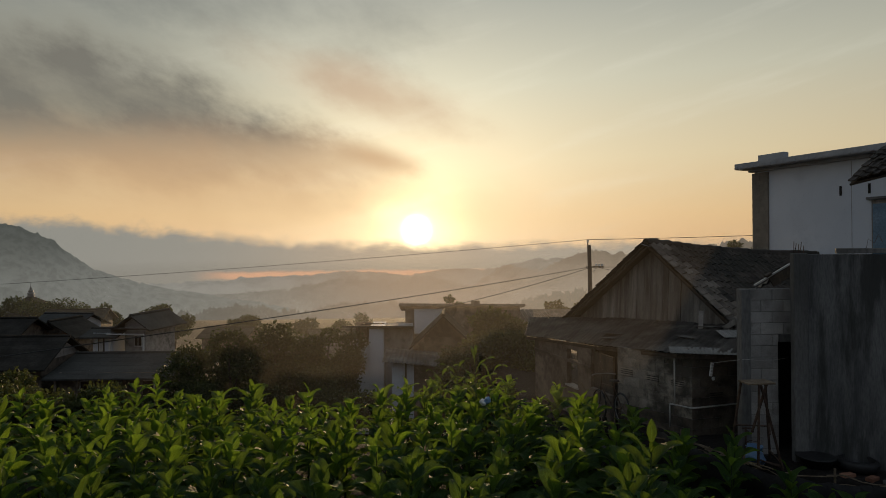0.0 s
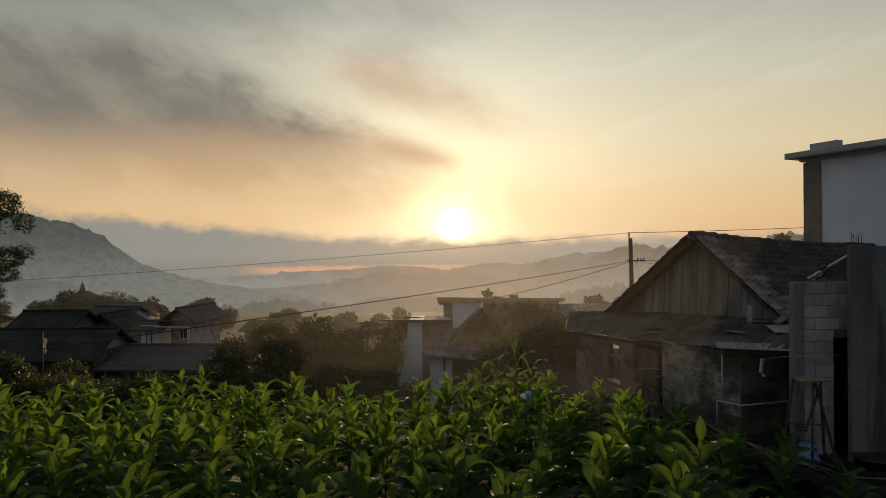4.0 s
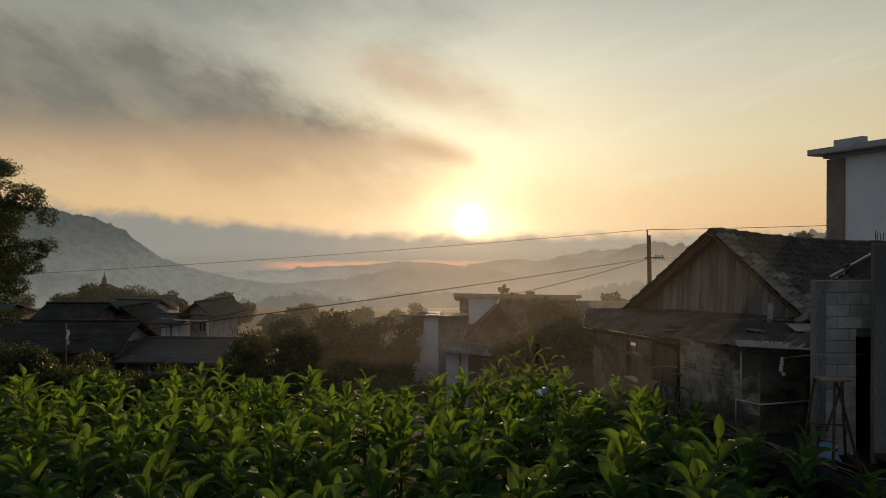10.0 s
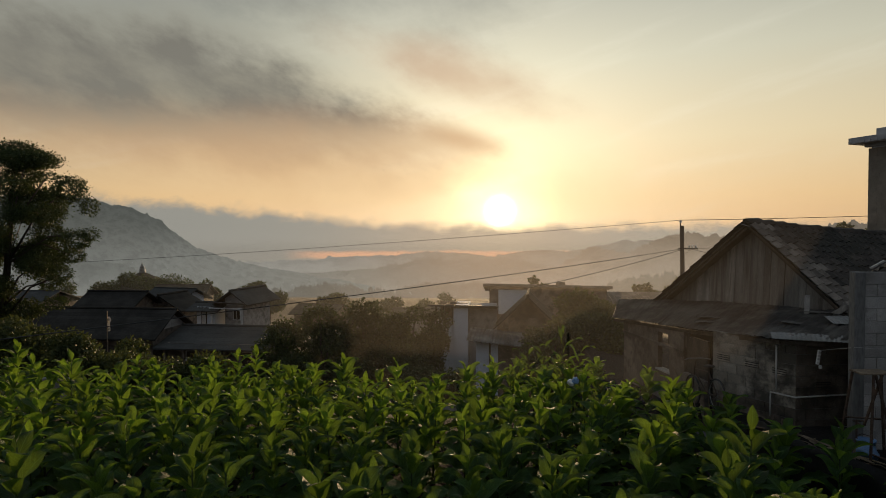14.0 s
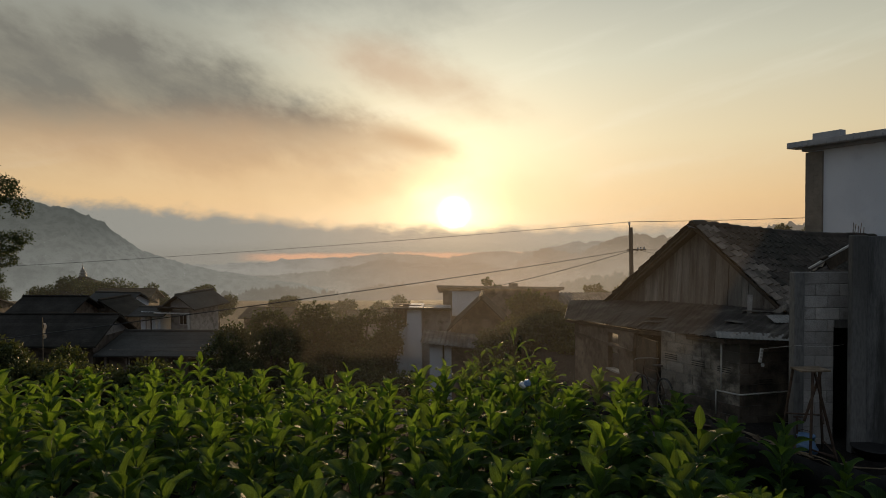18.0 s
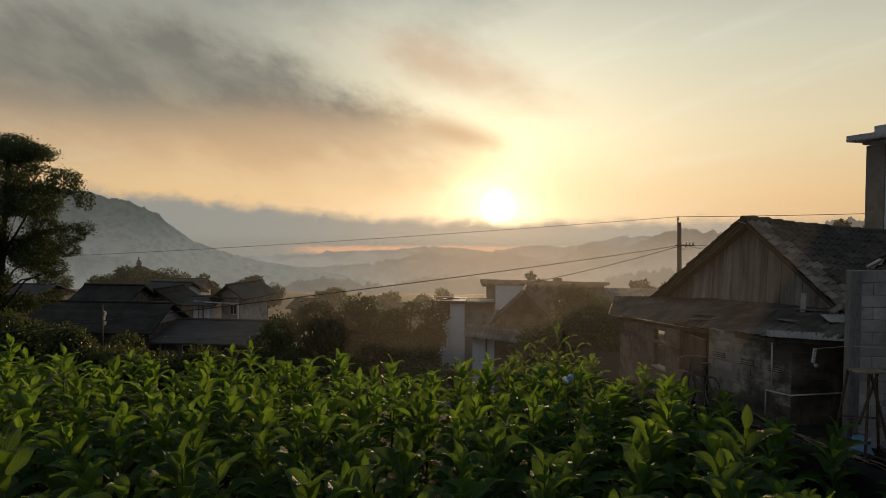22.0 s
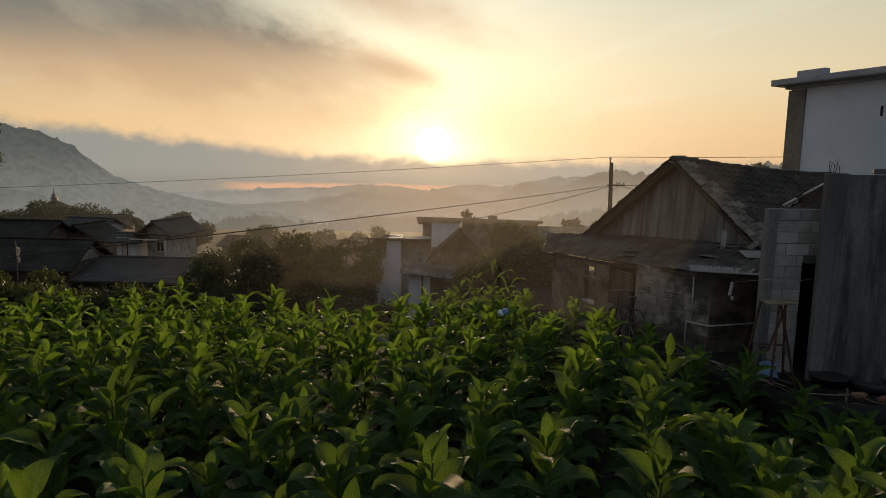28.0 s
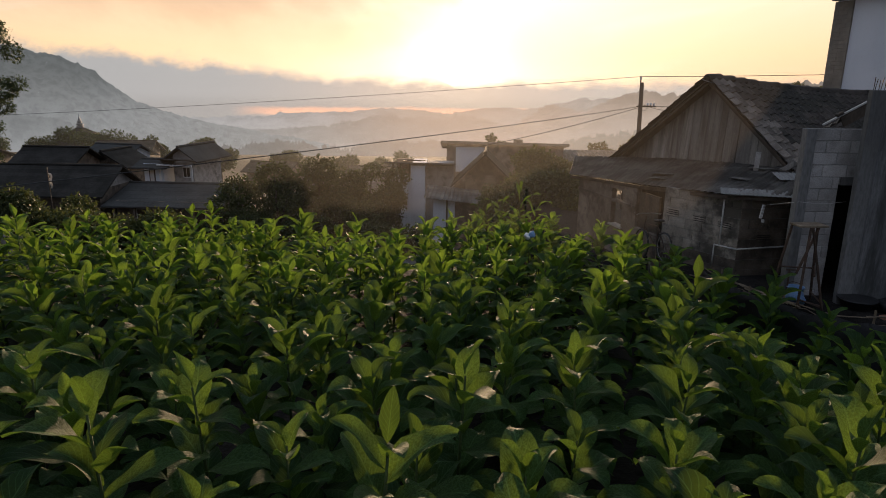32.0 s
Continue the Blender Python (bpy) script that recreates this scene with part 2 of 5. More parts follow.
        height = net.math("SUBTRACT", net.math("ADD", net.math("MULTIPLY", height, 1.6), net.math("MULTIPLY", net.math("SINE", net.math("MULTIPLY", side, 3.14)), 0.35)), net.math("MULTIPLY", rib, 0.5))
    net.put(p.inputs["Base Color"], col)
    p.inputs["Roughness"].default_value = rough
    p.inputs["Specular IOR Level"].default_value = 0.12 if veins else 0.2
    p.inputs["Sheen Weight"].default_value, p.inputs["Sheen Roughness"].default_value = 0.0, 0.35
    b = net.node("ShaderNodeBump")
    b.inputs["Strength"].default_value, b.inputs["Distance"].default_value = 0.45, 0.007
    net.put(b.inputs["Height"], height)
    net.tree.links.new(b.outputs[0], p.inputs["Normal"])
    tr = net.node("ShaderNodeBsdfTranslucent")
    net.put(tr.inputs[0], net.mix(net.step(t, 0.1, 0.9), tuple(c * 0.6 for c in through_col), through_col))
    mx = net.node("ShaderNodeMixShader")
    mx.inputs[0].default_value = share
    net.tree.links.new(p.outputs[0], mx.inputs[1])
    net.tree.links.new(tr.outputs[0], mx.inputs[2])
    finish(net, mx.outputs[0])
    return m


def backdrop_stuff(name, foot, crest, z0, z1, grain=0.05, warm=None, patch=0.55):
    """Far ridges seen through morning haze: a plain glowing backdrop with the haze painted in, paler towards its foot.
    """
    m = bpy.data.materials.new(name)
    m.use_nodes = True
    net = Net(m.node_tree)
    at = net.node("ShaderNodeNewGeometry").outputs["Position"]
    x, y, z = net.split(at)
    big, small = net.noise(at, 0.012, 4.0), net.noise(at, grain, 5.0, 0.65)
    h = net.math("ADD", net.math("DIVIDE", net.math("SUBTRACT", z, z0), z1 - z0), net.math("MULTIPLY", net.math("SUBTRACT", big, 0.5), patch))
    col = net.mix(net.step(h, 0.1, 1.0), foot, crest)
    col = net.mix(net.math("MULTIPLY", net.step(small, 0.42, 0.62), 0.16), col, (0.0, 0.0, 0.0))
    # sun glow painted into the ridge colour, strongest in the sun's direction
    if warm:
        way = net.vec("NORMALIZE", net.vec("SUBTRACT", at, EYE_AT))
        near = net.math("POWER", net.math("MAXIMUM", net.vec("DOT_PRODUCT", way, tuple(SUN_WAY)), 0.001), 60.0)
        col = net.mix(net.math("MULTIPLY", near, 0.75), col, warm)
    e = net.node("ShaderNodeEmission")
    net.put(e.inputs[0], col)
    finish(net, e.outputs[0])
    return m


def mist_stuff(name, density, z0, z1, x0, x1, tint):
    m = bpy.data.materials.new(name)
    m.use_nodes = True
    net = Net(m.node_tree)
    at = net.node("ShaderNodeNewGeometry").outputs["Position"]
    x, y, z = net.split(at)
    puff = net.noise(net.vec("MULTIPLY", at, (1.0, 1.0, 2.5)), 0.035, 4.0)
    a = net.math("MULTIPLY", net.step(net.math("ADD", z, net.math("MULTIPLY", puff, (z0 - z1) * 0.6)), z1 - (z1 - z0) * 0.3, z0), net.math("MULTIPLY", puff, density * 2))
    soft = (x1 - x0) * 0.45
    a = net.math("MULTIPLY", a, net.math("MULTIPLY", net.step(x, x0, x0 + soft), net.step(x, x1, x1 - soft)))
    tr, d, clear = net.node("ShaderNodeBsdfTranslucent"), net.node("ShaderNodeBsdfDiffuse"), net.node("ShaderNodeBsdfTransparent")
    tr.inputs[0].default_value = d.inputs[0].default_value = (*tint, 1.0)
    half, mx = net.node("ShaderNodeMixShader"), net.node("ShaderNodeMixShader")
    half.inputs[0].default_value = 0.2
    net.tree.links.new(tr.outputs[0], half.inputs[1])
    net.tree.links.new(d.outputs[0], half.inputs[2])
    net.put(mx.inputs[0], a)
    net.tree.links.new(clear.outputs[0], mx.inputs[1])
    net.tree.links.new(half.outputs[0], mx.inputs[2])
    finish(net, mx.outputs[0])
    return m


SOIL = surface("soil", (0.0075, 0.0056, 0.0040), (0.017, 0.0122, 0.0085), 0.7, 14.0, 0.95, 0.8, 0.05, stain=(0.016, 0.022, 0.009), stain_scale=0.35, vary=0)
CAST = surface("cast_concrete", (0.085, 0.088, 0.088), (0.205, 0.207, 0.204), 1.6, 26.0, 0.9, 0.5, 0.010, stain=(0.042, 0.043, 0.040), stain_scale=1.5, stain_at=(0.42, 0.62), stretch=(2.4, 2.4, 0.35), vary=0.05)
PALE_CAST = surface("pale_cast_concrete", (0.34, 0.345, 0.35), (0.48, 0.485, 0.49), 1.2, 30.0, 0.9, 0.2, 0.005, vary=0.05, grain=0.15)
DULL_SHEET = surface("dull_sheet", (0.045, 0.046, 0.043), (0.075, 0.077, 0.071), 0.6, 8.0, 0.85, 0.2, 0.01, vary=0.05, spec=0.2)
CONCRETE = surface("raw_concrete", (0.10, 0.098, 0.092), (0.20, 0.197, 0.187), 1.1, 30.0, 0.9, 0.4, 0.01, stain=(0.06, 0.058, 0.053), stain_scale=0.9, stretch=(1, 1, 0.25), vary=0.05)
BLOCK = surface("concrete_block", (0.30, 0.285, 0.265), (0.47, 0.45, 0.425), 2.5, 60.0, 0.92, 0.5, 0.006, stain=(0.13, 0.125, 0.11), stain_scale=1.6, vary=0.16)
MORTAR = surface("mortar", (0.19, 0.183, 0.17), (0.29, 0.28, 0.26), 3.0, 50.0, 0.95, 0.5, 0.006)
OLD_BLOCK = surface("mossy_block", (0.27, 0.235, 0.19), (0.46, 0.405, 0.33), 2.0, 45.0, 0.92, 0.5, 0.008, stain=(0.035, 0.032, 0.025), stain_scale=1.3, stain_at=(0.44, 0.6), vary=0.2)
BROWN_BLOCK = surface("brown_block", (0.10, 0.08, 0.06), (0.21, 0.168, 0.128), 2.0, 45.0, 0.9, 0.5, 0.008, stain=(0.035, 0.028, 0.021), stain_scale=1.4, stain_at=(0.45, 0.62), vary=0.2)
PLASTER = surface("brown_plaster", (0.13, 0.105, 0.080), (0.26, 0.212, 0.165), 1.4, 35.0, 0.9, 0.4, 0.008, stain=(0.055, 0.045, 0.035), stain_scale=1.6, stain_at=(0.45, 0.62), vary=0.1)
WHITE = surface("white_paint", (0.64, 0.690, 0.745), (0.73, 0.775, 0.825), 0.5, 30.0, 0.75, 0.05, 0.002, grain=0.06, stain=(0.57, 0.615, 0.67), stain_scale=0.6, vary=0.05)
STONE = surface("clad_stone", (0.20, 0.178, 0.145), (0.27, 0.245, 0.20), 3.0, 30.0, 0.85, 0.4, 0.006, vary=0.06, grain=0.25)
PLANK = surface("grey_plank", (0.13, 0.122, 0.108), (0.29, 0.272, 0.242), 2.0, 30.0, 0.85, 0.5, 0.006, stain=(0.06, 0.05, 0.04), stretch=(3, 3, 0.25), vary=0.3)
TIMBER = surface("dark_timber", (0.05, 0.038, 0.027), (0.11, 0.085, 0.06), 3.0, 40.0, 0.85, 0.5, 0.006, stretch=(1, 1, 0.4))
PALE_TILE = surface("bare_clay_tile", (0.115, 0.096, 0.077), (0.23, 0.195, 0.157), 2.0, 45.0, 0.9, 0.5, 0.006, stain=(0.07, 0.06, 0.045), stain_scale=3.0, vary=0.3)
TILE = surface("old_clay_tile", (0.042, 0.035, 0.028), (0.092, 0.076, 0.061), 2.0, 45.0, 0.9, 0.5, 0.006, stain=(0.028, 0.027, 0.020), stain_scale=0.8, stain_at=(0.42, 0.6), vary=0.18)
FAR_TILE = surface("far_clay_tile", (0.026, 0.024, 0.020), (0.052, 0.048, 0.041), 0.8, 9.0, 0.95, 0.5, 0.02, stain=(0.022, 0.022, 0.017), stain_scale=0.5, vary=0.15, spec=0.15)
SHEET = surface("asbestos_sheet", (0.085, 0.077, 0.067), (0.20, 0.184, 0.162), 1.5, 30.0, 0.7, 0.4, 0.006, stain=(0.040, 0.034, 0.028), stain_scale=1.4, stain_at=(0.40, 0.60), vary=0.15)
ZINC = surface("zinc_sheet", (0.17, 0.17, 0.16), (0.28, 0.28, 0.27), 2.0, 30.0, 0.6, 0.2, 0.004, metal=0.3, stain=(0.16, 0.10, 0.06), stain_scale=2.0, stain_at=(0.55, 0.7), vary=0.15)
STEEL = surface("rusty_steel", (0.06, 0.04, 0.03), (0.13, 0.085, 0.06), 8.0, 60.0, 0.7, 0.3, 0.003, metal=0.5)
PVC = surface("grey_pvc", (0.42, 0.41, 0.38), (0.55, 0.54, 0.5), 4.0, 40.0, 0.5, 0.1, 0.002)
CABLE = surface("cable_sheath", (0.018, 0.018, 0.018), (0.03, 0.03, 0.03), 4.0, 40.0, 0.6, 0.1, 0.002)
BLACK_SHEET = surface("black_mulch_sheet", (0.018, 0.017, 0.016), (0.046, 0.043, 0.040), 3.0, 25.0, 0.5, 0.5, 0.01)
BAMBOO = surface("dry_bamboo", (0.13, 0.095, 0.06), (0.27, 0.21, 0.14), 4.0, 40.0, 0.7, 0.3, 0.004)
BARK = surface("bark", (0.04, 0.032, 0.025), (0.09, 0.075, 0.06), 3.0, 20.0, 0.95, 0.8, 0.02)
BLUE_GLASS = surface("blue_curtained_glass", (0.10, 0.19, 0.28), (0.16, 0.27, 0.37), 2.0, 20.0, 0.15, 0.05, 0.002, vary=0.1, spec=0.6)
# shade painted as a near-black colour for rooms, vents and window panes
INSIDE_SHADE = surface("inside_shade", (0.02, 0.018, 0.016), (0.035, 0.03, 0.026), 2.0, 20.0, 0.95, 0.1, 0.01)
PLASTIC_BLUE = surface("blue_plastic", (0.10, 0.20, 0.36), (0.18, 0.30, 0.48), 6.0, 40.0, 0.4, 0.1, 0.002)
PLASTIC_BLACK = surface("black_rubber", (0.015, 0.015, 0.015), (0.03, 0.03, 0.03), 6.0, 40.0, 0.55, 0.2, 0.003)
PLASTIC_WHITE = surface("white_plastic", (0.62, 0.62, 0.60), (0.75, 0.75, 0.73), 6.0, 40.0, 0.4, 0.1, 0.002)
BRICK = surface("red_brick", (0.22, 0.10, 0.06), (0.36, 0.18, 0.11), 5.0, 50.0, 0.9, 0.4, 0.006, vary=0.25)
SACKING = surface("dirty_sacking", (0.16, 0.15, 0.14), (0.30, 0.29, 0.27), 5.0, 60.0, 0.85, 0.4, 0.004, stain=(0.08, 0.07, 0.06))
CLOTH = surface("white_cloth", (0.40, 0.39, 0.38), (0.58, 0.57, 0.55), 5.0, 60.0, 0.9, 0.3, 0.004)
STEM = surface("green_stem", (0.035, 0.058, 0.018), (0.075, 0.105, 0.032), 5.0, 40.0, 0.7, 0.2, 0.004, spec=0.15)
TOBACCO = leaf_stuff("tobacco_leaf", (0.009, 0.030, 0.009), (0.060, 0.120, 0.030), (0.23, 0.38, 0.040), 0.62, 0.24, veins=True)
# brighter copy: stronger light on the far rows put into the leaf colour
TOBACCO_FAR = leaf_stuff("tobacco_leaf_far", (0.009, 0.030, 0.009), (0.068, 0.128, 0.030), (0.28, 0.46, 0.042), 0.62, 0.33, veins=True, per_island=True)
FOLIAGE = leaf_stuff("tree_leaf", (0.024, 0.040, 0.015), (0.060, 0.082, 0.027), (0.08, 0.10, 0.025), 0.65, 0.2, per_island=True)
BUSH = leaf_stuff("bush_leaf", (0.030, 0.046, 0.017), (0.085, 0.095, 0.034), (0.11, 0.13, 0.03), 0.6, 0.25, per_island=True)

# ---- mesh helpers ----


def mesh_of(name, bm, material, smooth=False):
    me = bpy.data.meshes.new(name)
    bm.normal_update()
    bm.to_mesh(me)
    bm.free()
    if material:
        me.materials.append(material)
    if smooth:
        for p in me.polygons:
            p.use_smooth = True
    return me


def part(name, bm, material=None, parent=None, label="", smooth=False):
    """One mesh object under a thing or a part."""
    me = bm if isinstance(bm, bpy.types.Mesh) else mesh_of(name, bm, material, smooth)
    ob = new(name, me)
    if parent:
        ob.parent = parent
    return tagged(ob, label)


def thing(name, m, label, category, group="", kind=""):
    ob = new(name)
    ob.empty_display_size = 0.1
    ob.matrix_world = m
    return tagged(ob, label, category, group, kind)


def box(bm, x0, x1, y0, y1, z0, z1, m=None, bevel=0.0):
    r = bmesh.ops.create_cube(bm, size=1.0)["verts"]
    bmesh.ops.transform(bm, verts=r, matrix=Matrix.LocRotScale(((x0 + x1) / 2, (y0 + y1) / 2, (z0 + z1) / 2), None, (x1 - x0, y1 - y0, z1 - z0)))
    if bevel:
        edges = list({e for v in r for e in v.link_edges})
        got = bmesh.ops.bevel(bm, geom=edges, offset=bevel, segments=1, affect="EDGES")
        r = list(set(got["verts"]) | {v for v in r if v.is_valid})
    if m is not None:
        bmesh.ops.transform(bm, verts=[v for v in r if v.is_valid], matrix=m)
    return bm


def boxed(*a, **k):
    return box(bmesh.new(), *a, **k)


def tube(bm, points, r0, r1=None, sides=6):
    """A tapering tube through points."""
    r1 = r0 if r1 is None else r1
    points = [Vector(p) for p in points]
    rings, n = [], len(points)
    for i, p in enumerate(points):
        way = (points[min(i + 1, n - 1)] - points[max(i - 1, 0)]).normalized()
        a = way.orthogonal().normalized() if abs(way.z) > 0.9 else way.cross((0, 0, 1)).normalized()
        b = way.cross(a)
        r = r0 + (r1 - r0) * i / max(1, n - 1)
        rings.append([bm.verts.new(p + r * (math.cos(q) * a + math.sin(q) * b)) for q in (2 * math.pi * k / sides for k in range(sides))])
    for s, t in zip(rings, rings[1:]):
        for k in range(sides):
            bm.faces.new((s[k], s[(k + 1) % sides], t[(k + 1) % sides], t[k]))
    bm.faces.new(rings[0][::-1])
    bm.faces.new(rings[-1])
    return bm


def tubed(*a, **k):
    return tube(bmesh.new(), *a, **k)


def sagging(a, b, sag, n=14):
    a, b = Vector(a), Vector(b)
    return [a.lerp(b, i / n) - Vector((0, 0, sag * 4 * (i / n) * (1 - i / n))) for i in range(n + 1)]


def plan_pose(x, y, z, along):
    """A pose whose x axis runs along the plan direction given."""
    return pose(x, y, z, 0, 0, math.degrees(math.atan2(along[1], along[0])))


def smooth(v, a, b):
    t = min(1.0, max(0.0, (v - a) / (b - a)))
    return t * t * (3 - 2 * t)


# ---- ground ----
def yard_side(x, y):
    """Metres into the yard past its front edge, negative in the field."""
    d1 = ((x - 5.02) * 2.35 + (y - 11.8) * 1.5) / 2.79
    d2 = (x - 6.55) * 0.45 + (y - 9.2) * 0.89
    return min(d1, d2) if y < 12.5 else (x - 4.6) if y < 13.2 else x - 2.8


def land(x, y):
    field = 0.66 - 0.068 * min(max(y, -2.0), 13.0) + 0.12 * math.exp(-((x - 1.0) / 1.6) ** 2 - ((y - 12.0) / 1.5) ** 2)
    field -= 0.95 * smooth(x, 2.3, 4.4) * (1.0 - 0.8 * smooth(y, 8.4, 11.0)) * smooth(y, 3.0, 6.0) + 0.2 * smooth(x, 2.4, 3.8)
    field += 1.35 * smooth(-y, -1.5, -0.6)
    beyond = smooth(y, 12.8, 16.0) * -1.2 + smooth(y, 15.0, 30.0) * -4.2 - smooth(y, 32.0, 60.0) * 2.2 - smooth(y, 60.0, 130.0) * 6.0 - smooth(y, 130.0, 600.0) * 60.0
    z = field + beyond + 0.05 * noise.noise((x * 0.9, y * 0.9, 0.0)) + 0.03 * noise.noise((x * 3, y * 3, 5.0))
    inside = smooth(yard_side(x, y), -0.12, 0.1) * (1.0 - smooth(y, 24.0, 34.0)) * (1.0 - smooth(x, 40.0, 70.0))
    yard = 0.1 + 0.015 * noise.noise((x * 2, y * 2, 0.0)) - 0.45 * smooth(y, 13.0, 15.0) * (1.0 - smooth(x, 7.0, 11.0))
    return z + (yard - z) * inside


def graded(lo, hi, step, far):
    inner = np.arange(lo, hi + 1e-6, step)
    out = [step * 1.3]
    while sum(out) < far:
        out.append(out[-1] * 1.22)
    steps = np.cumsum(out)
    return np.concatenate([lo - steps[::-1], inner, hi + steps])


def build_ground():
    xs, ys = graded(-16.0, 14.0, 0.2, 2600.0), graded(-2.0, 26.0, 0.2, 2600.0)
    verts = [(x, y, land(x, y)) for y in ys for x in xs]
    w = len(xs)
    faces = [(j * w + i, j * w + i + 1, (j + 1) * w + i + 1, (j + 1) * w + i) for j in range(len(ys) - 1) for i in range(w - 1)]
    me = bpy.data.meshes.new("ground")
    me.from_pydata(verts, [], faces)
    me.materials.append(SOIL)
    for p in me.polygons:
        p.use_smooth = True
    tagged(new("ground", me), "dark damp field soil sloping down to the valley", "ground", kind="structure")


build_ground()


# ---- distance ----
def ridge(name, label, material, dist, a0, a1, height, depth=60.0, rough=3.0, trees=2.0, seed=0, base=-75.0, n=1500):
    """A far wooded ridge on an arc round the valley; height(azimuth) in metres of z."""
    bm = bmesh.new()
    rows = []
    for k, (back, drop) in enumerate(((0.0, None), (0.0, 0.35), (depth, 0.0))):
        row = []
        for i in range(n + 1):
            a = a0 + (a1 - a0) * i / n
            h = height(a) + rough * noise.fractal((a * 14, seed, 0.0), 0.8, 2.0, 4)
            crown = trees * 0.6 * (1 - abs(noise.noise((a * 26000 / dist, seed + 5.0, 0.0)))) ** 1.5 + trees * 0.5 * (1 - abs(noise.noise((a * 60000 / dist, seed + 9.0, 0.0)))) + trees * 0.7 * max(0.0, noise.noise((a * 9000 / dist, seed + 2.0, 0.0)))
            crown += trees * (0.25 * noise.noise((a * 130000 / dist, seed + 3.0, 0.0)) + 0.2 * noise.noise((a * 260000 / dist, seed + 4.0, 0.0)))
            crown += trees * 1.0 * max(0.0, noise.noise((a * 75000 / dist, seed + 12.0, 0.0)) - 0.28) * max(0.0, 0.4 + noise.noise((a * 5000 / dist, seed + 13.0, 0.0)))
            r = dist + back
            z = base if drop is None else h + crown if drop == 0.0 else min(base + (h - base) * (1 - drop) + crown, h - 1.0)
            if drop == 0.35:
                r = dist + depth * 0.4
            row.append(bm.verts.new((r * math.sin(a), r * math.cos(a), z)))
        rows.append(row)
    for s, t in zip(rows, rows[1:]):
        for i in range(n):
            bm.faces.new((s[i], s[i + 1], t[i + 1], t[i]))
    tagged(part(name, bm, material), label, "hills", kind="structure")


def bumps(*items):
    return lambda a: sum(h * math.exp(-((a - c) / w) ** 2) for c, w, h in items)


build_backdrop = bmesh.new()
ring = [[build_backdrop.verts.new((1500 * math.sin(a), 1500 * math.cos(a), z)) for a in np.linspace(-1.5, 1.5, 90)] for z in (-90.0, 3.6)]
for i in range(89):
    build_backdrop.faces.new((ring[0][i], ring[0][i + 1], ring[1][i + 1], ring[1][i]))
far_mat = bpy.data.materials.new("far_valley_haze")
far_mat.use_nodes = True
net = Net(far_mat.node_tree)
glow = net.node("ShaderNodeEmission")
net.put(glow.inputs[0], sky_colour(net, net.vec("NORMALIZE", net.vec("SUBTRACT", net.node("ShaderNodeNewGeometry").outputs["Position"], EYE_AT))))
finish(net, glow.outputs[0])
tagged(part("backdrop", build_backdrop, far_mat), "hazy bank of dawn cloud over the far valley", "backdrop", kind="structure")

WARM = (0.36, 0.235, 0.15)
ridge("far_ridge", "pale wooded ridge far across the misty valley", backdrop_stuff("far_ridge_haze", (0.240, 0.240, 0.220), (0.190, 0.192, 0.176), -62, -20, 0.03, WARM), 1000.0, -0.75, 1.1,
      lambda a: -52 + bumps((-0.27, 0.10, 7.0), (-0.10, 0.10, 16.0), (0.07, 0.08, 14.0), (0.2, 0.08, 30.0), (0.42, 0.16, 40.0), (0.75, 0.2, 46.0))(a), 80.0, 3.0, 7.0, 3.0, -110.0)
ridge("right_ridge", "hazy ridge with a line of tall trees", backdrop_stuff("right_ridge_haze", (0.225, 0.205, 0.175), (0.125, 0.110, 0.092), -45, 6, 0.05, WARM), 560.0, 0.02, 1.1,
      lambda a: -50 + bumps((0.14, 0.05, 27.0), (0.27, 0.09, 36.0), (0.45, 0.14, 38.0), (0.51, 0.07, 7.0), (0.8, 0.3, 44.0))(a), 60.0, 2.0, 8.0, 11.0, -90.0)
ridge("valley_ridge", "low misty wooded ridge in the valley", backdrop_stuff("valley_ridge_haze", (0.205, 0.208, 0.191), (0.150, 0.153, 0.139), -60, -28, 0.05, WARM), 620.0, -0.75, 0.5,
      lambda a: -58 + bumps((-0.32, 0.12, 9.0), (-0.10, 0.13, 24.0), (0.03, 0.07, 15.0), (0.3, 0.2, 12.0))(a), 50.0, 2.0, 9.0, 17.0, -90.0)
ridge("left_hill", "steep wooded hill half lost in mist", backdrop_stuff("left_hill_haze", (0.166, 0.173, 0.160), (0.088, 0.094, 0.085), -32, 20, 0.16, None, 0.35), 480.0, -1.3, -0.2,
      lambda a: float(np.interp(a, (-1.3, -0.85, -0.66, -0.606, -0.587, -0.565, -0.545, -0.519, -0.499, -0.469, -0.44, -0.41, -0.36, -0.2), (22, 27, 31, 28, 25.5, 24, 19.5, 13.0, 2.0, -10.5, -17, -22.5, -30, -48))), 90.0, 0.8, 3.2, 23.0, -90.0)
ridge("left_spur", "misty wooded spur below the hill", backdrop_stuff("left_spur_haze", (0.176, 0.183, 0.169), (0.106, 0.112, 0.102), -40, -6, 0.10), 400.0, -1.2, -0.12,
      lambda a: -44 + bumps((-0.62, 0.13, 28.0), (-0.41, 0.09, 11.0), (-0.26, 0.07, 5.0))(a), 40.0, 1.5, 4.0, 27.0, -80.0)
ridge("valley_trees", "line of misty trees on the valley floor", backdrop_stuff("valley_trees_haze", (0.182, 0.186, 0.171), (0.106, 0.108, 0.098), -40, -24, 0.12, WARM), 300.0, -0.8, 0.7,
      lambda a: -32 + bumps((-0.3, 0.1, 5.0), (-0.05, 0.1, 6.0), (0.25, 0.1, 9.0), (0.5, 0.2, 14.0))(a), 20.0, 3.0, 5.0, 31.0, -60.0)


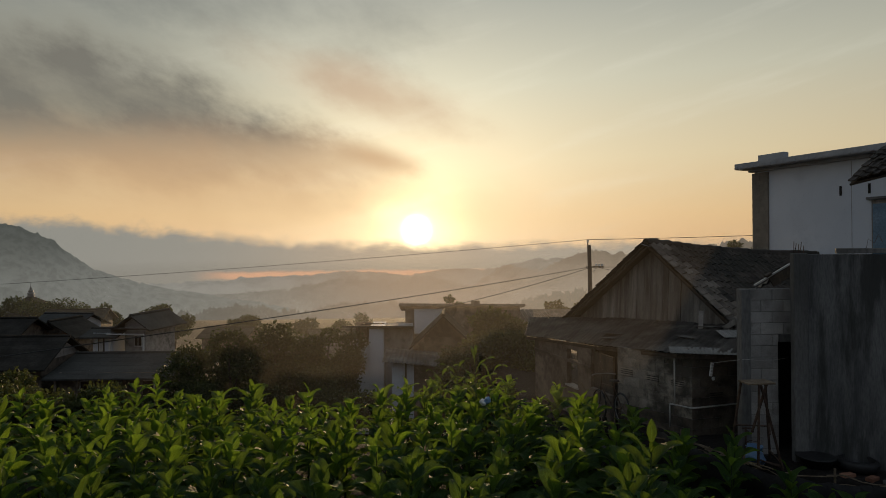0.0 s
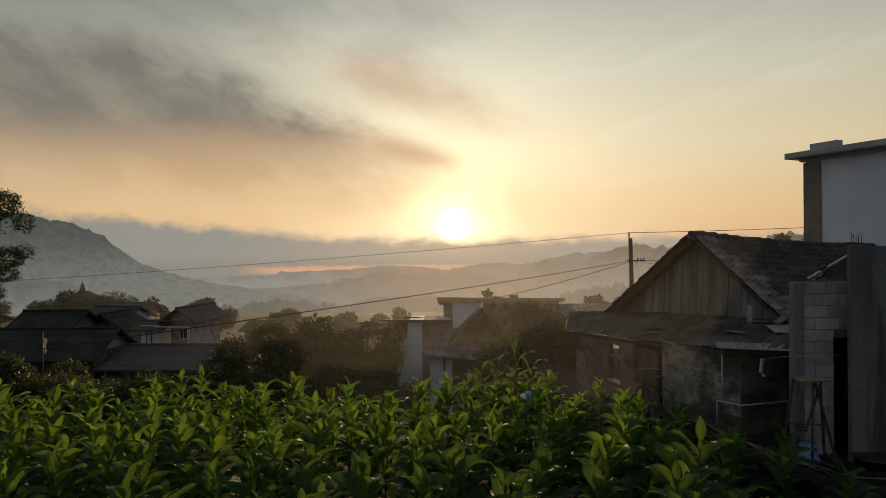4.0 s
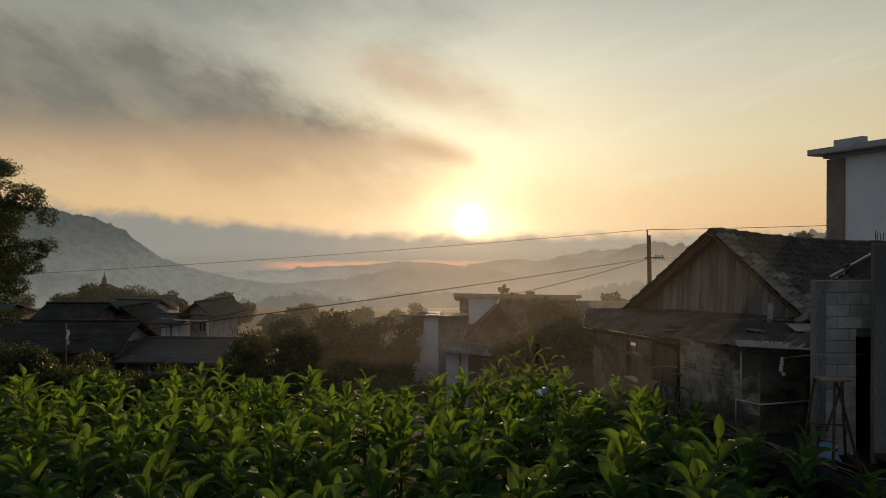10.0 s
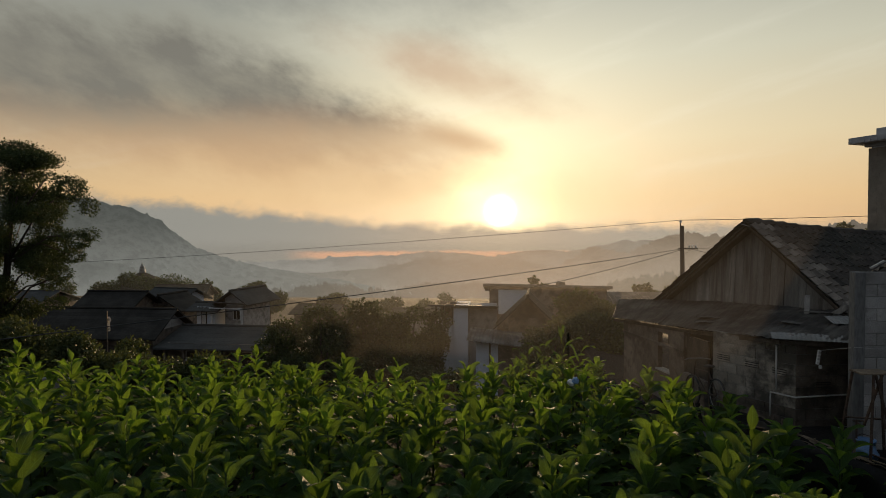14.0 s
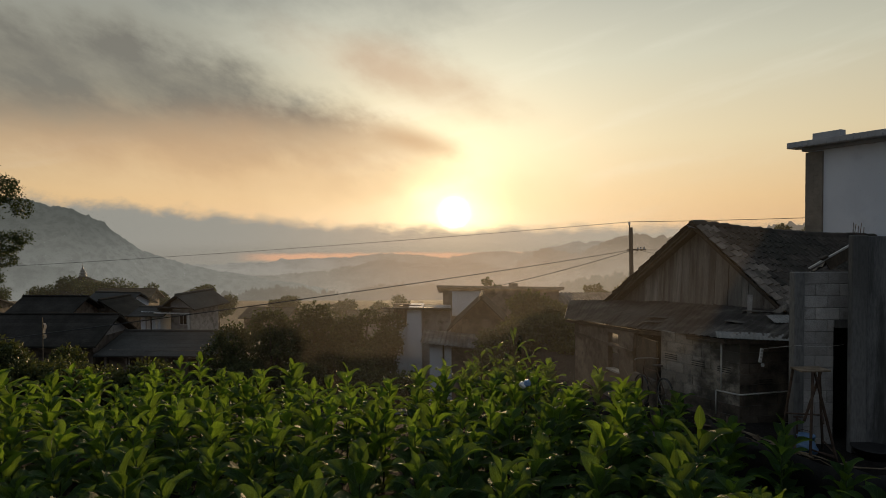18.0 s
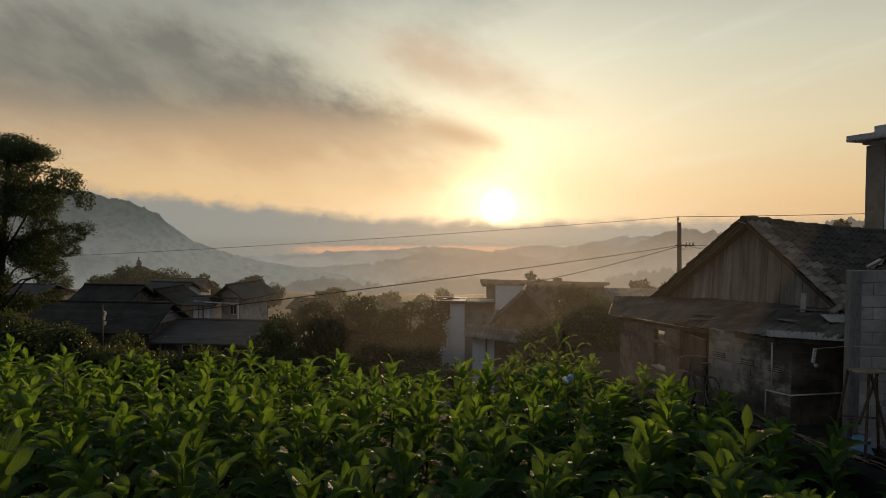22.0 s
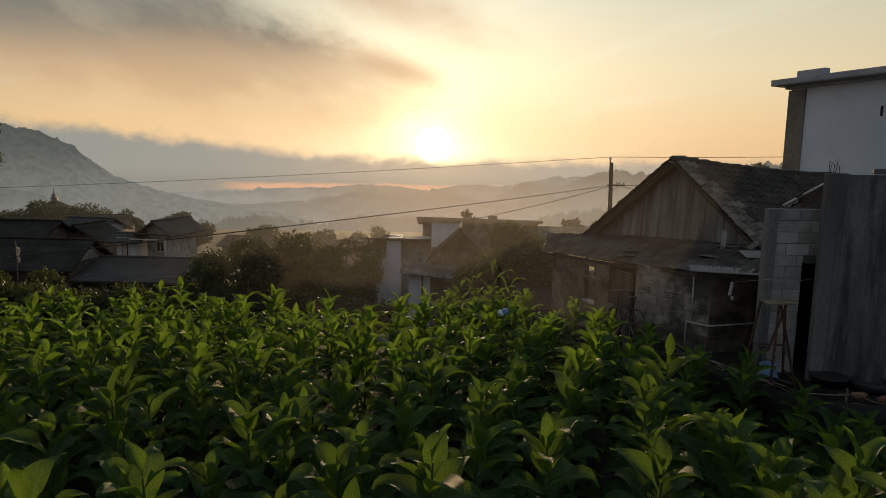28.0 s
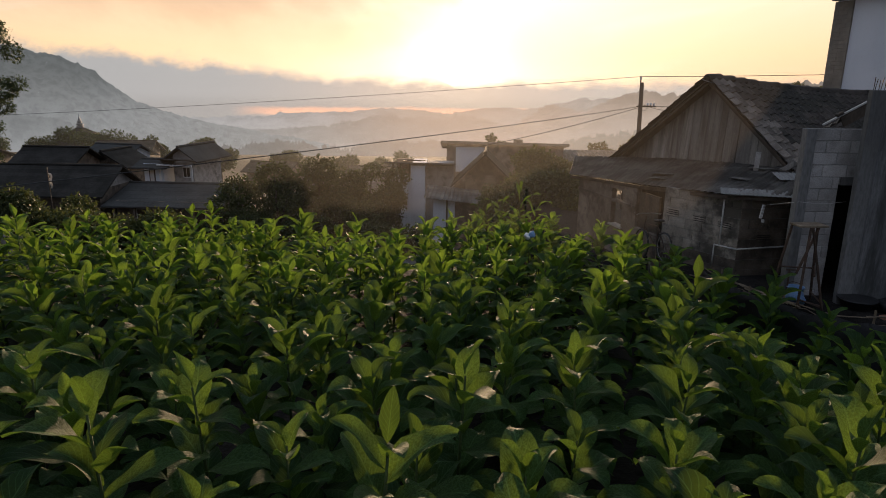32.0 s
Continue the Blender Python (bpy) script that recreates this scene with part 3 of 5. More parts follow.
# see-through sheets added to carry the valley mist and the sun's glare
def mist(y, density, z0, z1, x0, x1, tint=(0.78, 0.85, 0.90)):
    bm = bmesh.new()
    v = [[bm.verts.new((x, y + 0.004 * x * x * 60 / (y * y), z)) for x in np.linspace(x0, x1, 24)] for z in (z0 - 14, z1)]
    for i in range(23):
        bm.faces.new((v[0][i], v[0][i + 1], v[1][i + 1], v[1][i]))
    tagged(part("mist_bank", bm, mist_stuff("mist_and_glare", density, z0, z1, x0, x1, tint)), "thin added veil for pale morning mist and sun glare", "mist", "mist banks", "stuff")


# the three near sheets are added for glare; their tint holds its warmth
GLARE_TINT = (0.88, 0.80, 0.70)
mist(11.3, 0.020, 1.0, 5.5, -4.5, 9.5, GLARE_TINT)
mist(20.6, 0.036, -1.0, 6.0, -12.0, 11.0, GLARE_TINT)
mist(33.0, 0.065, -3.0, 7.0, -16.0, 26.0, GLARE_TINT)
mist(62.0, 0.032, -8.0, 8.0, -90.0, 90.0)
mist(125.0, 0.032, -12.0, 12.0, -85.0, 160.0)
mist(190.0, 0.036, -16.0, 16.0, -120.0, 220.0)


# ---- walls of the yard ----
def block_rows(parent, m, length, z0, z1, material, name="block", hole=None, bw=0.4, bh=0.2, thick=0.1, seed=1):
    """Concrete blocks of a wall in running bond, each an object; local x along the wall, its face at y = 0."""
    rng, meshes = random.Random(seed), {}
    rows = int(round((z1 - z0) / bh))
    for r in range(rows):
        x = -bw / 2 if r % 2 else 0.0
        while x < length - 0.03:
            a, b = max(x, 0.0), min(x + bw, length)
            x += bw
            if b - a < 0.06:
                continue
            z = z0 + r * bh
            if hole and a < hole[1] and b > hole[0] and z < hole[3] - 0.05 and z + bh > hole[2] + 0.05:
                if a < hole[0]:
                    b = hole[0]
                elif b > hole[1]:
                    a = hole[1]
                else:
                    continue
                if b - a < 0.06:
                    continue
            w = round(b - a, 2)
            if w not in meshes:
                meshes[w] = mesh_of(name, boxed(0.004, w - 0.004, 0.0, thick, 0.004, bh - 0.004, bevel=0.005), material)
            ob = part(name, meshes[w], None, parent)
            ob.matrix_local = m @ pose(a, rng.uniform(-0.004, 0.004), z, 0, 0, rng.uniform(-0.3, 0.3))


# concrete column and wall
def build_concrete_wall():
    at = thing("wall_concrete", pose(6.55, 10.2, 0.0), "unfinished raw concrete wall with cast column and bare rebar", "wall", kind="structure")
    part("column", boxed(0.0, 0.25, 0.0, 0.12, -0.3, 3.62, bevel=0.012), CONCRETE, at, "cast concrete column with board marks")
    turn = plan_pose(0.25, 0.03, 0.0, (1.0, -0.55))
    part("cast_panel", boxed(0.003, 4.2, 0.0, 0.16, -0.3, 3.60, turn, 0.008), CAST, at, "dark streaked cast concrete panel")
    part("mould_fin", boxed(0.62, 0.65, -0.01, 0.02, -0.3, 3.595, turn, 0.004), CAST, at, "raised seam left by the formwork")
    part("coping", boxed(0.42, 4.2, -0.02, 0.2, 3.612, 3.70, turn, 0.01), CONCRETE, at)
    for i, (dx, h) in enumerate(((0.05, 0.20), (0.09, 0.17), (0.13, 0.15), (0.18, 0.19), (0.22, 0.13))):
        part("rebar", tubed([(dx, 0.08 + 0.03 * (i % 2), 3.6), (dx + 0.005, 0.08, 3.62 + h)], 0.006, sides=5), STEEL, at, "rusty bare rebar")
    part("tie_wire", tubed([(1.0, -0.35, 3.68), (1.03, -0.36, 3.85), (1.1, -0.4, 3.78), (1.16, -0.42, 3.92), (1.2, -0.45, 3.8)], 0.005, sides=4), STEEL, at)


build_concrete_wall()


def build_block_wall():
    at = thing("wall_block", pose(5.84, 10.62, 0.0), "pale concrete block wall with a dark doorway", "wall", kind="structure")
    part("pier", boxed(0.0, 0.17, -0.04, 0.13, -0.2, 3.0, bevel=0.01), CONCRETE, at, "narrow cast concrete pier")
    back = bmesh.new()
    box(back, 0.17, 0.68, 0.012, 0.09, -0.1, 3.0)
    box(back, 0.68, 1.62, 0.012, 0.09, 2.08, 3.0)
    box(back, 1.62, 2.6, 0.012, 0.09, -0.1, 3.0)
    part("mortar_bed", back, MORTAR, at)
    block_rows(at, pose(0.17, 0.0, 0.0), 2.4, 0.0, 3.0, BLOCK, hole=(0.51, 1.45, 0.0, 2.08))
    part("lintel", boxed(0.70, 1.70, -0.006, 0.1, 2.06, 2.2, bevel=0.006), CONCRETE, at)
    # room walls take the near-black colour in place of shade
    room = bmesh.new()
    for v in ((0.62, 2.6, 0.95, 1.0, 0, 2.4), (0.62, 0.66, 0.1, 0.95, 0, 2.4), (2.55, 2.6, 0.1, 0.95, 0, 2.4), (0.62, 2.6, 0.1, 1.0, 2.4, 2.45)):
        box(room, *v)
    part("inner_room", room, INSIDE_SHADE, at, "room behind the doorway, its shade painted near-black")


build_block_wall()


def build_shed_roof():
    at = thing("shed_roof", pose(6.2, 11.0, 2.98), "rusty corrugated shed roof with a pale edge batten", "roof")
    slope = pose(0.12, 0, 0.02, 0, -30, 0)
    part("batten", boxed(0.0, 0.92, -0.04, 0.0, 0.03, 0.06, slope, 0.004), PVC, at, "pale edge batten")
    part("fascia_board", boxed(0.3, 0.95, -0.03, 0.0, -0.16, 0.025, slope, 0.004), TIMBER, at)
    part("sheet", corrugated(0.95, 0.3, slope @ pose(0.0, 0.0, -0.03, -20, 0, 0)), SHEET, at)
    part("ridge_knob", boxed(0.26, 0.38, -0.06, 0.02, 0.05, 0.10, slope, 0.01), TIMBER, at)


def corrugated(width, length, m, pitch=0.13, height=0.022, steps=4):
    """A corrugated sheet: width along local x, length along local y, with thickness."""
    bm = bmesh.new()
    n = max(4, int(width / pitch * steps))
    rows = []
    for side in (0.0, -0.006):
        for y in (0.0, length):
            rows.append([bm.verts.new((width * i / n, y, side + height * math.sin(2 * math.pi * (width * i / n) / pitch))) for i in range(n + 1)])
    for i in range(n):
        bm.faces.new((rows[0][i], rows[0][i + 1], rows[1][i + 1], rows[1][i]))
        bm.faces.new((rows[2][i + 1], rows[2][i], rows[3][i], rows[3][i + 1]))
        bm.faces.new((rows[0][i + 1], rows[0][i], rows[2][i], rows[2][i + 1]))
        bm.faces.new((rows[1][i], rows[1][i + 1], rows[3][i + 1], rows[3][i]))
    bmesh.ops.transform(bm, verts=bm.verts[:], matrix=m)
    return bm


build_shed_roof()

# ---- wash house ----
BATH_C, BATH_L, BATH_R = Vector((5.48, 11.75)), Vector((4.5, 13.2)), Vector((6.75, 12.0))


def build_wash_house():
    at = thing("wash_house", pose(0, 0, 0), "small mossy concrete-block wash house with a low tin roof", "outbuilding")
    for p, q, seed in ((BATH_C, BATH_L, 5), (BATH_C, BATH_R, 6)):
        along = q - p
        m = plan_pose(p.x, p.y, 0.0, along)
        flip = seed == 5
        side = pose(0, 0, 0) if not flip else Matrix.Diagonal((1, -1, 1, 1))
        wall = part("wall", boxed(0.0, along.length, 0.014, 0.11, -0.6, 1.62, m @ side), MORTAR, at)
        rng = random.Random(seed)
        made = {}
        for r in range(11):
            z = -0.58 + r * 0.2
            x = 0.0 if r % 2 else -0.2
            while x < along.length - 0.05:
                a, b = max(0.0, x), min(along.length, x + 0.4)
                x += 0.4
                w = round(b - a, 2)
                if w < 0.06:
                    continue
                # whole right wall and lowest rows of the left get the browner block
                brownish = not flip or r < 5
                key = (w, flip, brownish)
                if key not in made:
                    made[key] = mesh_of("block", boxed(0.003, w - 0.003, -0.1 if flip else 0.0, 0.0 if flip else 0.1, 0.003, 0.197, bevel=0.004), BROWN_BLOCK if brownish else OLD_BLOCK)
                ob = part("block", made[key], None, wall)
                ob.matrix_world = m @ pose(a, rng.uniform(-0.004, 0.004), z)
    # vents
    for p, q, u, z in ((BATH_C, BATH_L, 0.86, 1.12), (BATH_C, BATH_L, 0.50, 1.08), (BATH_C, BATH_L, 0.18, 1.06), (BATH_C, BATH_R, 0.42, 0.86)):
        along = q - p
        m = plan_pose(p.x, p.y, 0.0, along) @ pose(along.length * u, 0, z)
        s = -1 if q is BATH_L else 1
        v = part("vent", boxed(-0.14, 0.14, -0.004 if s > 0 else -0.02, 0.02 if s > 0 else 0.004, -0.07, 0.07, m), INSIDE_SHADE, at, "louvred air vent")
        for k in range(4):
            z0 = -0.075 + k * 0.042
            part("slat", boxed(-0.145, 0.145, -0.02, 0.02, z0, z0 + 0.024, m), OLD_BLOCK if s < 0 else BROWN_BLOCK, v)
    # pipes
    c = BATH_C + Vector((-0.03, -0.05))
    along = (BATH_L - BATH_C).normalized()
    side = (BATH_R - BATH_C).normalized()
    a = c + along * 0.45 + Vector((-0.03, -0.02))
    part("pipe", tubed([(a.x, a.y, 0.66), (c.x, c.y, 0.65), (c.x + side.x * 1.2, c.y + side.y * 1.2, 0.68)], 0.016), PVC, at, "pale water pipe", True)
    part("pipe", tubed([(a.x + 0.06, a.y - 0.09, 0.68), (a.x + 0.06, a.y - 0.09, 1.60)], 0.016), PVC, at, "pale water pipe", True)
    part("pipe", tubed([(a.x, a.y, 0.2), (a.x, a.y, 0.66)], 0.014), PVC, at, "pale water pipe", True)
    part("sill_pipe", tubed([(c.x + 0.2, c.y - 0.02, 0.06), (c.x + 1.3, c.y + 0.22, 0.10)], 0.012), PVC, at, "", True)


build_wash_house()


def build_power_strip():
    at = thing("power_strip", pose(5.74, 11.5, 1.40, 0, 8, 0), "white power strip hanging on its cable", "power strip")
    part("body", boxed(-0.028, 0.028, -0.018, 0.018, -0.10, 0.16, bevel=0.008), PLASTIC_WHITE, at)
    for k in range(4):
        part("socket", boxed(-0.02, 0.02, -0.024, -0.018, -0.08 + k * 0.06, -0.045 + k * 0.06, bevel=0.004), PVC, at, "pale socket face")
    part("plug", boxed(-0.025, 0.03, -0.018, 0.018, -0.18, -0.115, pose(0.01, 0, 0, 0, -18, 0), 0.01), PLASTIC_WHITE, at)
    part("cable", tubed([(0.0, 0, 0.15), (0.03, -0.5, 0.28), (0.06, -0.98, 0.40), (0.3, -0.96, 0.41), (0.6, -0.95, 0.45), (0.85, -0.94, 0.52)], 0.0035, sides=5), PVC, at)


build_power_strip()

# ---- gabled house ----
APEX, EAVE_DROP, HALF = Vector((5.9, 15.2, 3.88)), 2.15, 3.0
RIDGE_WAY = Vector((0.906, 0.423, 0.0))
SPAN_WAY = Vector((0.423, -0.906, 0.0))


def gable_frame():
    """Local x along the ridge, local y away from the camera's side, z up, from the front apex."""
    return plan_pose(APEX.x, APEX.y, APEX.z, RIDGE_WAY) @ pose(0, 0, 0, 0, 3.0, 0)


def clay_tile(material):
    """One curved clay tile, 0.24 wide and 0.32 long, lying down its slope."""
    bm = bmesh.new()
    prof = ((0.0, 0.03), (0.05, 0.002), (0.11, -0.004), (0.17, 0.02), (0.215, 0.055), (0.25, 0.045))
    rows = [[bm.verts.new((x, y, z + dz)) for x, z in prof] for y, dz in ((0.0, 0.018), (-0.31, 0.045), (-0.312, 0.022), (-0.002, 0.0))]
    for k in range(4):
        a, b = rows[k], rows[(k + 1) % 4]
        for i in range(len(prof) - 1):
            bm.faces.new((a[i], b[i], b[i + 1], a[i + 1]))
    return mesh_of("tile", bm, material)


def build_gabled_house():
    m = gable_frame()
    at = thing("gabled_house", m, "old timber house with plank gable and sagging clay-tile roof", "house")
    pitch = math.atan2(EAVE_DROP, HALF)
    run = HALF / math.cos(pitch)
    # plank gable, recessed under the verge
    x0 = 0.32
    gable = part("gable_wall", bmesh.new(), PLANK, at)
    rng = random.Random(8)
    y = -HALF + 0.2
    while y < HALF - 0.2:
        w = rng.uniform(0.17, 0.25)
        z1 = -abs(y + w / 2) * EAVE_DROP / HALF - 0.1
        bm = bmesh.new()
        d = rng.uniform(0.0, 0.02)
        lo = -3.6
        vs = []
        for yy in (y + 0.004, y + w - 0.004):
            zz = -abs(yy) * EAVE_DROP / HALF - 0.1
            vs.append([bm.verts.new((x0 + d + e, yy, z)) for e, z in ((0.0, lo), (0.0, zz), (0.03, zz), (0.03, lo))])
        for k in range(4):
            bm.faces.new((vs[0][k], vs[0][(k + 1) % 4], vs[1][(k + 1) % 4], vs[1][k]))
        bm.faces.new(vs[0][::-1])
        bm.faces.new(vs[1])
        bmesh.ops.recalc_face_normals(bm, faces=bm.faces[:])
        part("plank", bm, PLANK, gable)
        y += w
    part("side_wall", boxed(x0 + 0.1, 8.6, -HALF + 0.5, -HALF + 0.6, -3.6, -EAVE_DROP + 0.3), PLANK, at)
    part("back_wall", boxed(8.5, 8.6, -HALF + 0.5, HALF - 0.5, -3.6, -0.5 - EAVE_DROP * 0.4), PLANK, at)
    part("inner_wall", boxed(x0 + 0.1, 8.6, HALF - 0.6, HALF - 0.5, -3.6, -EAVE_DROP + 0.3), PLANK, at)
    # roof decks
    for s in (-1, 1):
        deck = boxed(0.0, 8.9, 0.0, run + 0.25, -0.05, -0.01)
        bmesh.ops.transform(deck, verts=deck.verts[:], matrix=Matrix.Diagonal((1, s, 1, 1)) @ pose(0, 0, 0, -math.degrees(pitch), 0, 0))
        bmesh.ops.recalc_face_normals(deck, faces=deck.faces[:])
        part("roof_deck", deck, TIMBER, at)
        verge = boxed(0.05, 0.09, 0.0, run + 0.2, -0.11, -0.02)
        bmesh.ops.transform(verge, verts=verge.verts[:], matrix=Matrix.Diagonal((1, s, 1, 1)) @ pose(0, 0, 0, -math.degrees(pitch), 0, 0))
        bmesh.ops.recalc_face_normals(verge, faces=verge.faces[:])
        part("bargeboard", verge, TIMBER, at)
    # ridge caps
    cap = tubed([(0, 0, 0), (0.42, 0, 0)], 0.10, 0.115, 8)
    cap_me = mesh_of("ridge_tile", cap, TILE)
    for i in range(23):
        ob = part("ridge_tile", cap_me, None, at)
        ob.matrix_local = pose(-0.02 + i * 0.385, rng.uniform(-0.01, 0.01), 0.0 - 0.07 * math.sin(math.pi * min(1, i / 16)) + rng.uniform(-0.008, 0.008), 0, rng.uniform(-3, 1), rng.uniform(-2, 2))
    # tiles down both slopes: those by the front singly, the rest joined
    tile, pale = clay_tile(TILE), clay_tile(PALE_TILE)
    tv = np.array([v.co for v in tile.vertices])
    tf = [tuple(p.vertices) for p in tile.polygons]
    vv, ff = [], []
    for s in (-1, 1):
        rows = int((run + 0.2) / 0.25)
        for r in range(rows + 1):
            cols = 40
            for c in range(cols):
                x = -0.06 + c * 0.215
                sag = -0.05 * math.sin(math.pi * min(1.0, x / 7.0)) * (1 - r / rows * 0.5)
                m1 = Matrix.Diagonal((1, -s, 1, 1)) @ pose(0, 0, 0, math.degrees(pitch), 0, 0) @ pose(x + rng.uniform(-0.008, 0.008), -0.02 - r * 0.25 + rng.uniform(-0.012, 0.012), 0.0 + sag + rng.uniform(-0.004, 0.008), rng.uniform(-2, 2), 0, rng.uniform(-2.5, 2.5))
                if s == -1 and c < 19:
                    ob = part("tile", pale if c < 1 + 0.3 * r + rng.uniform(-1.2, 1.2) else tile, None, at)
                    ob.matrix_local = m1
                else:
                    n = len(vv)
                    m3 = np.array(m1)
                    vv.extend((tv @ m3[:3, :3].T + m3[:3, 3]).tolist())
                    ff.extend([tuple(n + i for i in f) for f in tf])
    rest = bpy.data.meshes.new("roof_tiles")
    rest.from_pydata(vv, [], ff)
    rest.materials.append(TILE)
    tagged(part("roof_tiles", rest, None, at), "further rows of old clay tiles", kind="stuff")
    part("torn_flashing", boxed(-0.1, 0.05, -0.22, 0.04, -0.1, -0.085, pose(0, 0, 0.03, 14, 8, 0), 0.003), ZINC, at, "bent scrap of pale tin")


build_gabled_house()


# ---- lean-to before the gable ----
def build_lean_to():
    at = thing("lean_to", pose(0, 0, 0), "low lean-to with patched weathered sheet roof before the house", "outbuilding")
    # upper edge runs along the gable, lower edge over the walls
    up = [Vector((3.7, 19.2, 1.62)), Vector((4.75, 17.6, 1.78)), Vector((5.55, 15.9, 1.92)), Vector((6.1, 14.5, 2.0)), Vector((6.8, 13.3, 2.05)), Vector((7.4, 12.6, 2.05))]
    lo = [Vector((3.25, 17.6, 1.28)), Vector((3.75, 15.9, 1.40)), Vector((4.2, 14.1, 1.52)), Vector((4.75, 12.75, 1.62)), Vector((5.15, 11.75, 1.70)), Vector((6.3, 11.35, 1.74))]
    rng = random.Random(12)
    for k in range(5):
        n = 3
        for i in range(n):
            a, b = i / n, (i + 1) / n + 0.05
            p, q = lo[k].lerp(lo[k + 1], a), lo[k].lerp(lo[k + 1], b)
            s, t = up[k].lerp(up[k + 1], a), up[k].lerp(up[k + 1], b)
            lift = rng.uniform(0.0, 0.03)
            width, steps = (q - p).length, 14
            bm = bmesh.new()
            rows = []
            for v in (0.0, 0.5, 1.0):
                row = []
                for j in range(steps + 1):
                    u = j / steps
                    base = p.lerp(q, u).lerp(s.lerp(t, u), v)
                    wave = 0.006 * math.sin(2 * math.pi * u * width / 0.16)
                    row.append(bm.verts.new(base + Vector((0, 0, lift + wave + 0.005 * rng.uniform(-1, 1)))))
                rows.append(row)
            for r0, r1 in zip(rows, rows[1:]):
                for j in range(steps):
                    bm.faces.new((r0[j], r0[j + 1], r1[j + 1], r1[j]))
            bmesh.ops.solidify(bm, geom=bm.faces[:], thickness=0.012)
            part("roof_sheet", bm, SHEET, at, "weathered corrugated sheet")
    # eave zinc strip above the wash house front
    z = corrugated(1.35, 0.40, plan_pose(5.02, 11.66, 1.73, (1.15, -0.37)) @ pose(0, 0, 0, 9, 0, 0), 0.075, 0.004)
    part("zinc_sheet", z, ZINC, at, "pale corrugated zinc sheet")
    part("zinc_sheet", corrugated(0.7, 0.4, plan_pose(6.35, 12.2, 1.93, (1.0, -0.05)) @ pose(0, 0, 0, 14, 0, 0), 0.076, 0.007), ZINC, at, "pale corrugated zinc sheet")
    for a, b in zip(lo, lo[1:]):
        w = b - a
        part("eave_beam", boxed(0, w.length, -0.03, 0.03, -0.1, -0.025, plan_pose(a.x + 0.08, a.y + 0.05, a.z, w) @ pose(0, 0, 0, 0, -math.degrees(math.asin(w.z / w.length)), 0)), TIMBER, at)
    # loose scraps on the sheets
    for i in range(4):
        k, u, v = rng.randrange(1, 4), rng.random(), rng.uniform(0.15, 0.9)
        p = lo[k].lerp(lo[k + 1], u).lerp(up[k].lerp(up[k + 1], u), v)
        part("scrap_board", boxed(-rng.uniform(0.15, 0.45), rng.uniform(0.15, 0.45), -0.06, rng.uniform(0.06, 0.2), 0.0, 0.012, Matrix.Translation(p + Vector((0, 0, 0.04))) @ pose(0, 0, 0, 0, rng.uniform(-6, 6), rng.uniform(-60, -30)), 0.004), rng.choice((TIMBER, SHEET, SHEET)), at)
    # plastered wall with opening, running back
    wall = part("plaster_wall", bmesh.new(), PLASTER, at, "brown plastered wall with a dark opening")
    p, q = Vector((3.62, 17.3)), Vector((4.35, 14.3))
    m = plan_pose(p.x, p.y, 0.0, q - p)
    length = (q - p).length
    for a, b, z0, z1 in ((0.0, 1.9, -1.2, 1.35), (1.9, 2.45, -1.2, 0.35), (1.9, 2.45, 1.25, 1.42), (2.45, length, -1.2, 1.45)):
        part("wall_panel", boxed(a, b - 0.003, -0.12, 0.0, z0, z1, m), PLASTER, wall)
    part("window_sill", boxed(1.85, 2.5, -0.16, 0.04, 0.33, 0.37, m), PVC, wall, "pale sill")
    part("ledge", boxed(0.0, length, -0.15, 0.0, 0.93, 0.99, m), PLASTER, wall)
    p, q = Vector((4.35, 14.25)), Vector((4.55, 13.25))
    m = plan_pose(p.x, p.y, 0.0, q - p)
    part("door_leaf", boxed(0.05, 0.85, -0.05, 0.0, -0.5, 1.35, m), TIMBER, at, "dark timber door")
    part("post", boxed(-0.03, 0.05, -0.05, 0.03, -0.6, 1.5, m), TIMBER, at)
    part("low_wall", boxed(0.1, 1.0, -0.2, -0.1, -0.6, 0.55, m), PLASTER, at, "pale low plaster wall")
    part("inner_back", boxed(0.0, 4.6, 1.4, 1.45, -1.2, 1.4, plan_pose(3.62, 17.3, 0.0, Vector((0.73, -3.0)))), INSIDE_SHADE, at)
    part("bulb", tubed([(4.35, 15.0, 1.22), (4.35, 15.0, 1.16)], 0.03, sides=8), PLASTIC_WHITE, at, "unlit bulb under the eave")


build_lean_to()


# ---- white two-storey house ----
def build_white_house():
    along = Vector((0.42, -0.908))
    m = plan_pose(11.38, 20.0, 0.0, along)
    at = thing("white_house", m, "white two-storey house with stone-clad corner and flat roof", "house")
    # local x runs towards the camera along the side wall, local y = 0 is its outer face, house body lies at +y
    wall = part("wall", boxed(0.0, 9.0, 0.0, 8.0, -0.5, 6.25), WHITE, at, "plain white painted wall")
    stone = part("corner_pier", boxed(-0.06, 0.50, -0.05, 0.5, -0.5, 6.2), STONE, at, "stone-clad corner")
    rng = random.Random(3)
    sizes = [mesh_of("clad_stone", boxed(0.003, w, -0.008, 0.0, 0.002, 0.118, bevel=0.003), STONE) for w in (0.274, 0.234, 0.134)]
    for r in range(24):
        z, x = 3.3 + r * 0.12, -0.06
        for k in ((0, 0) if r % 3 else (2, 0, 2)):
            ob = part("clad_stone", sizes[k], None, stone)
            ob.matrix_local = pose(x, -0.05 - rng.uniform(0, 0.004), z)
            x += (0.28, 0.24, 0.14)[k]
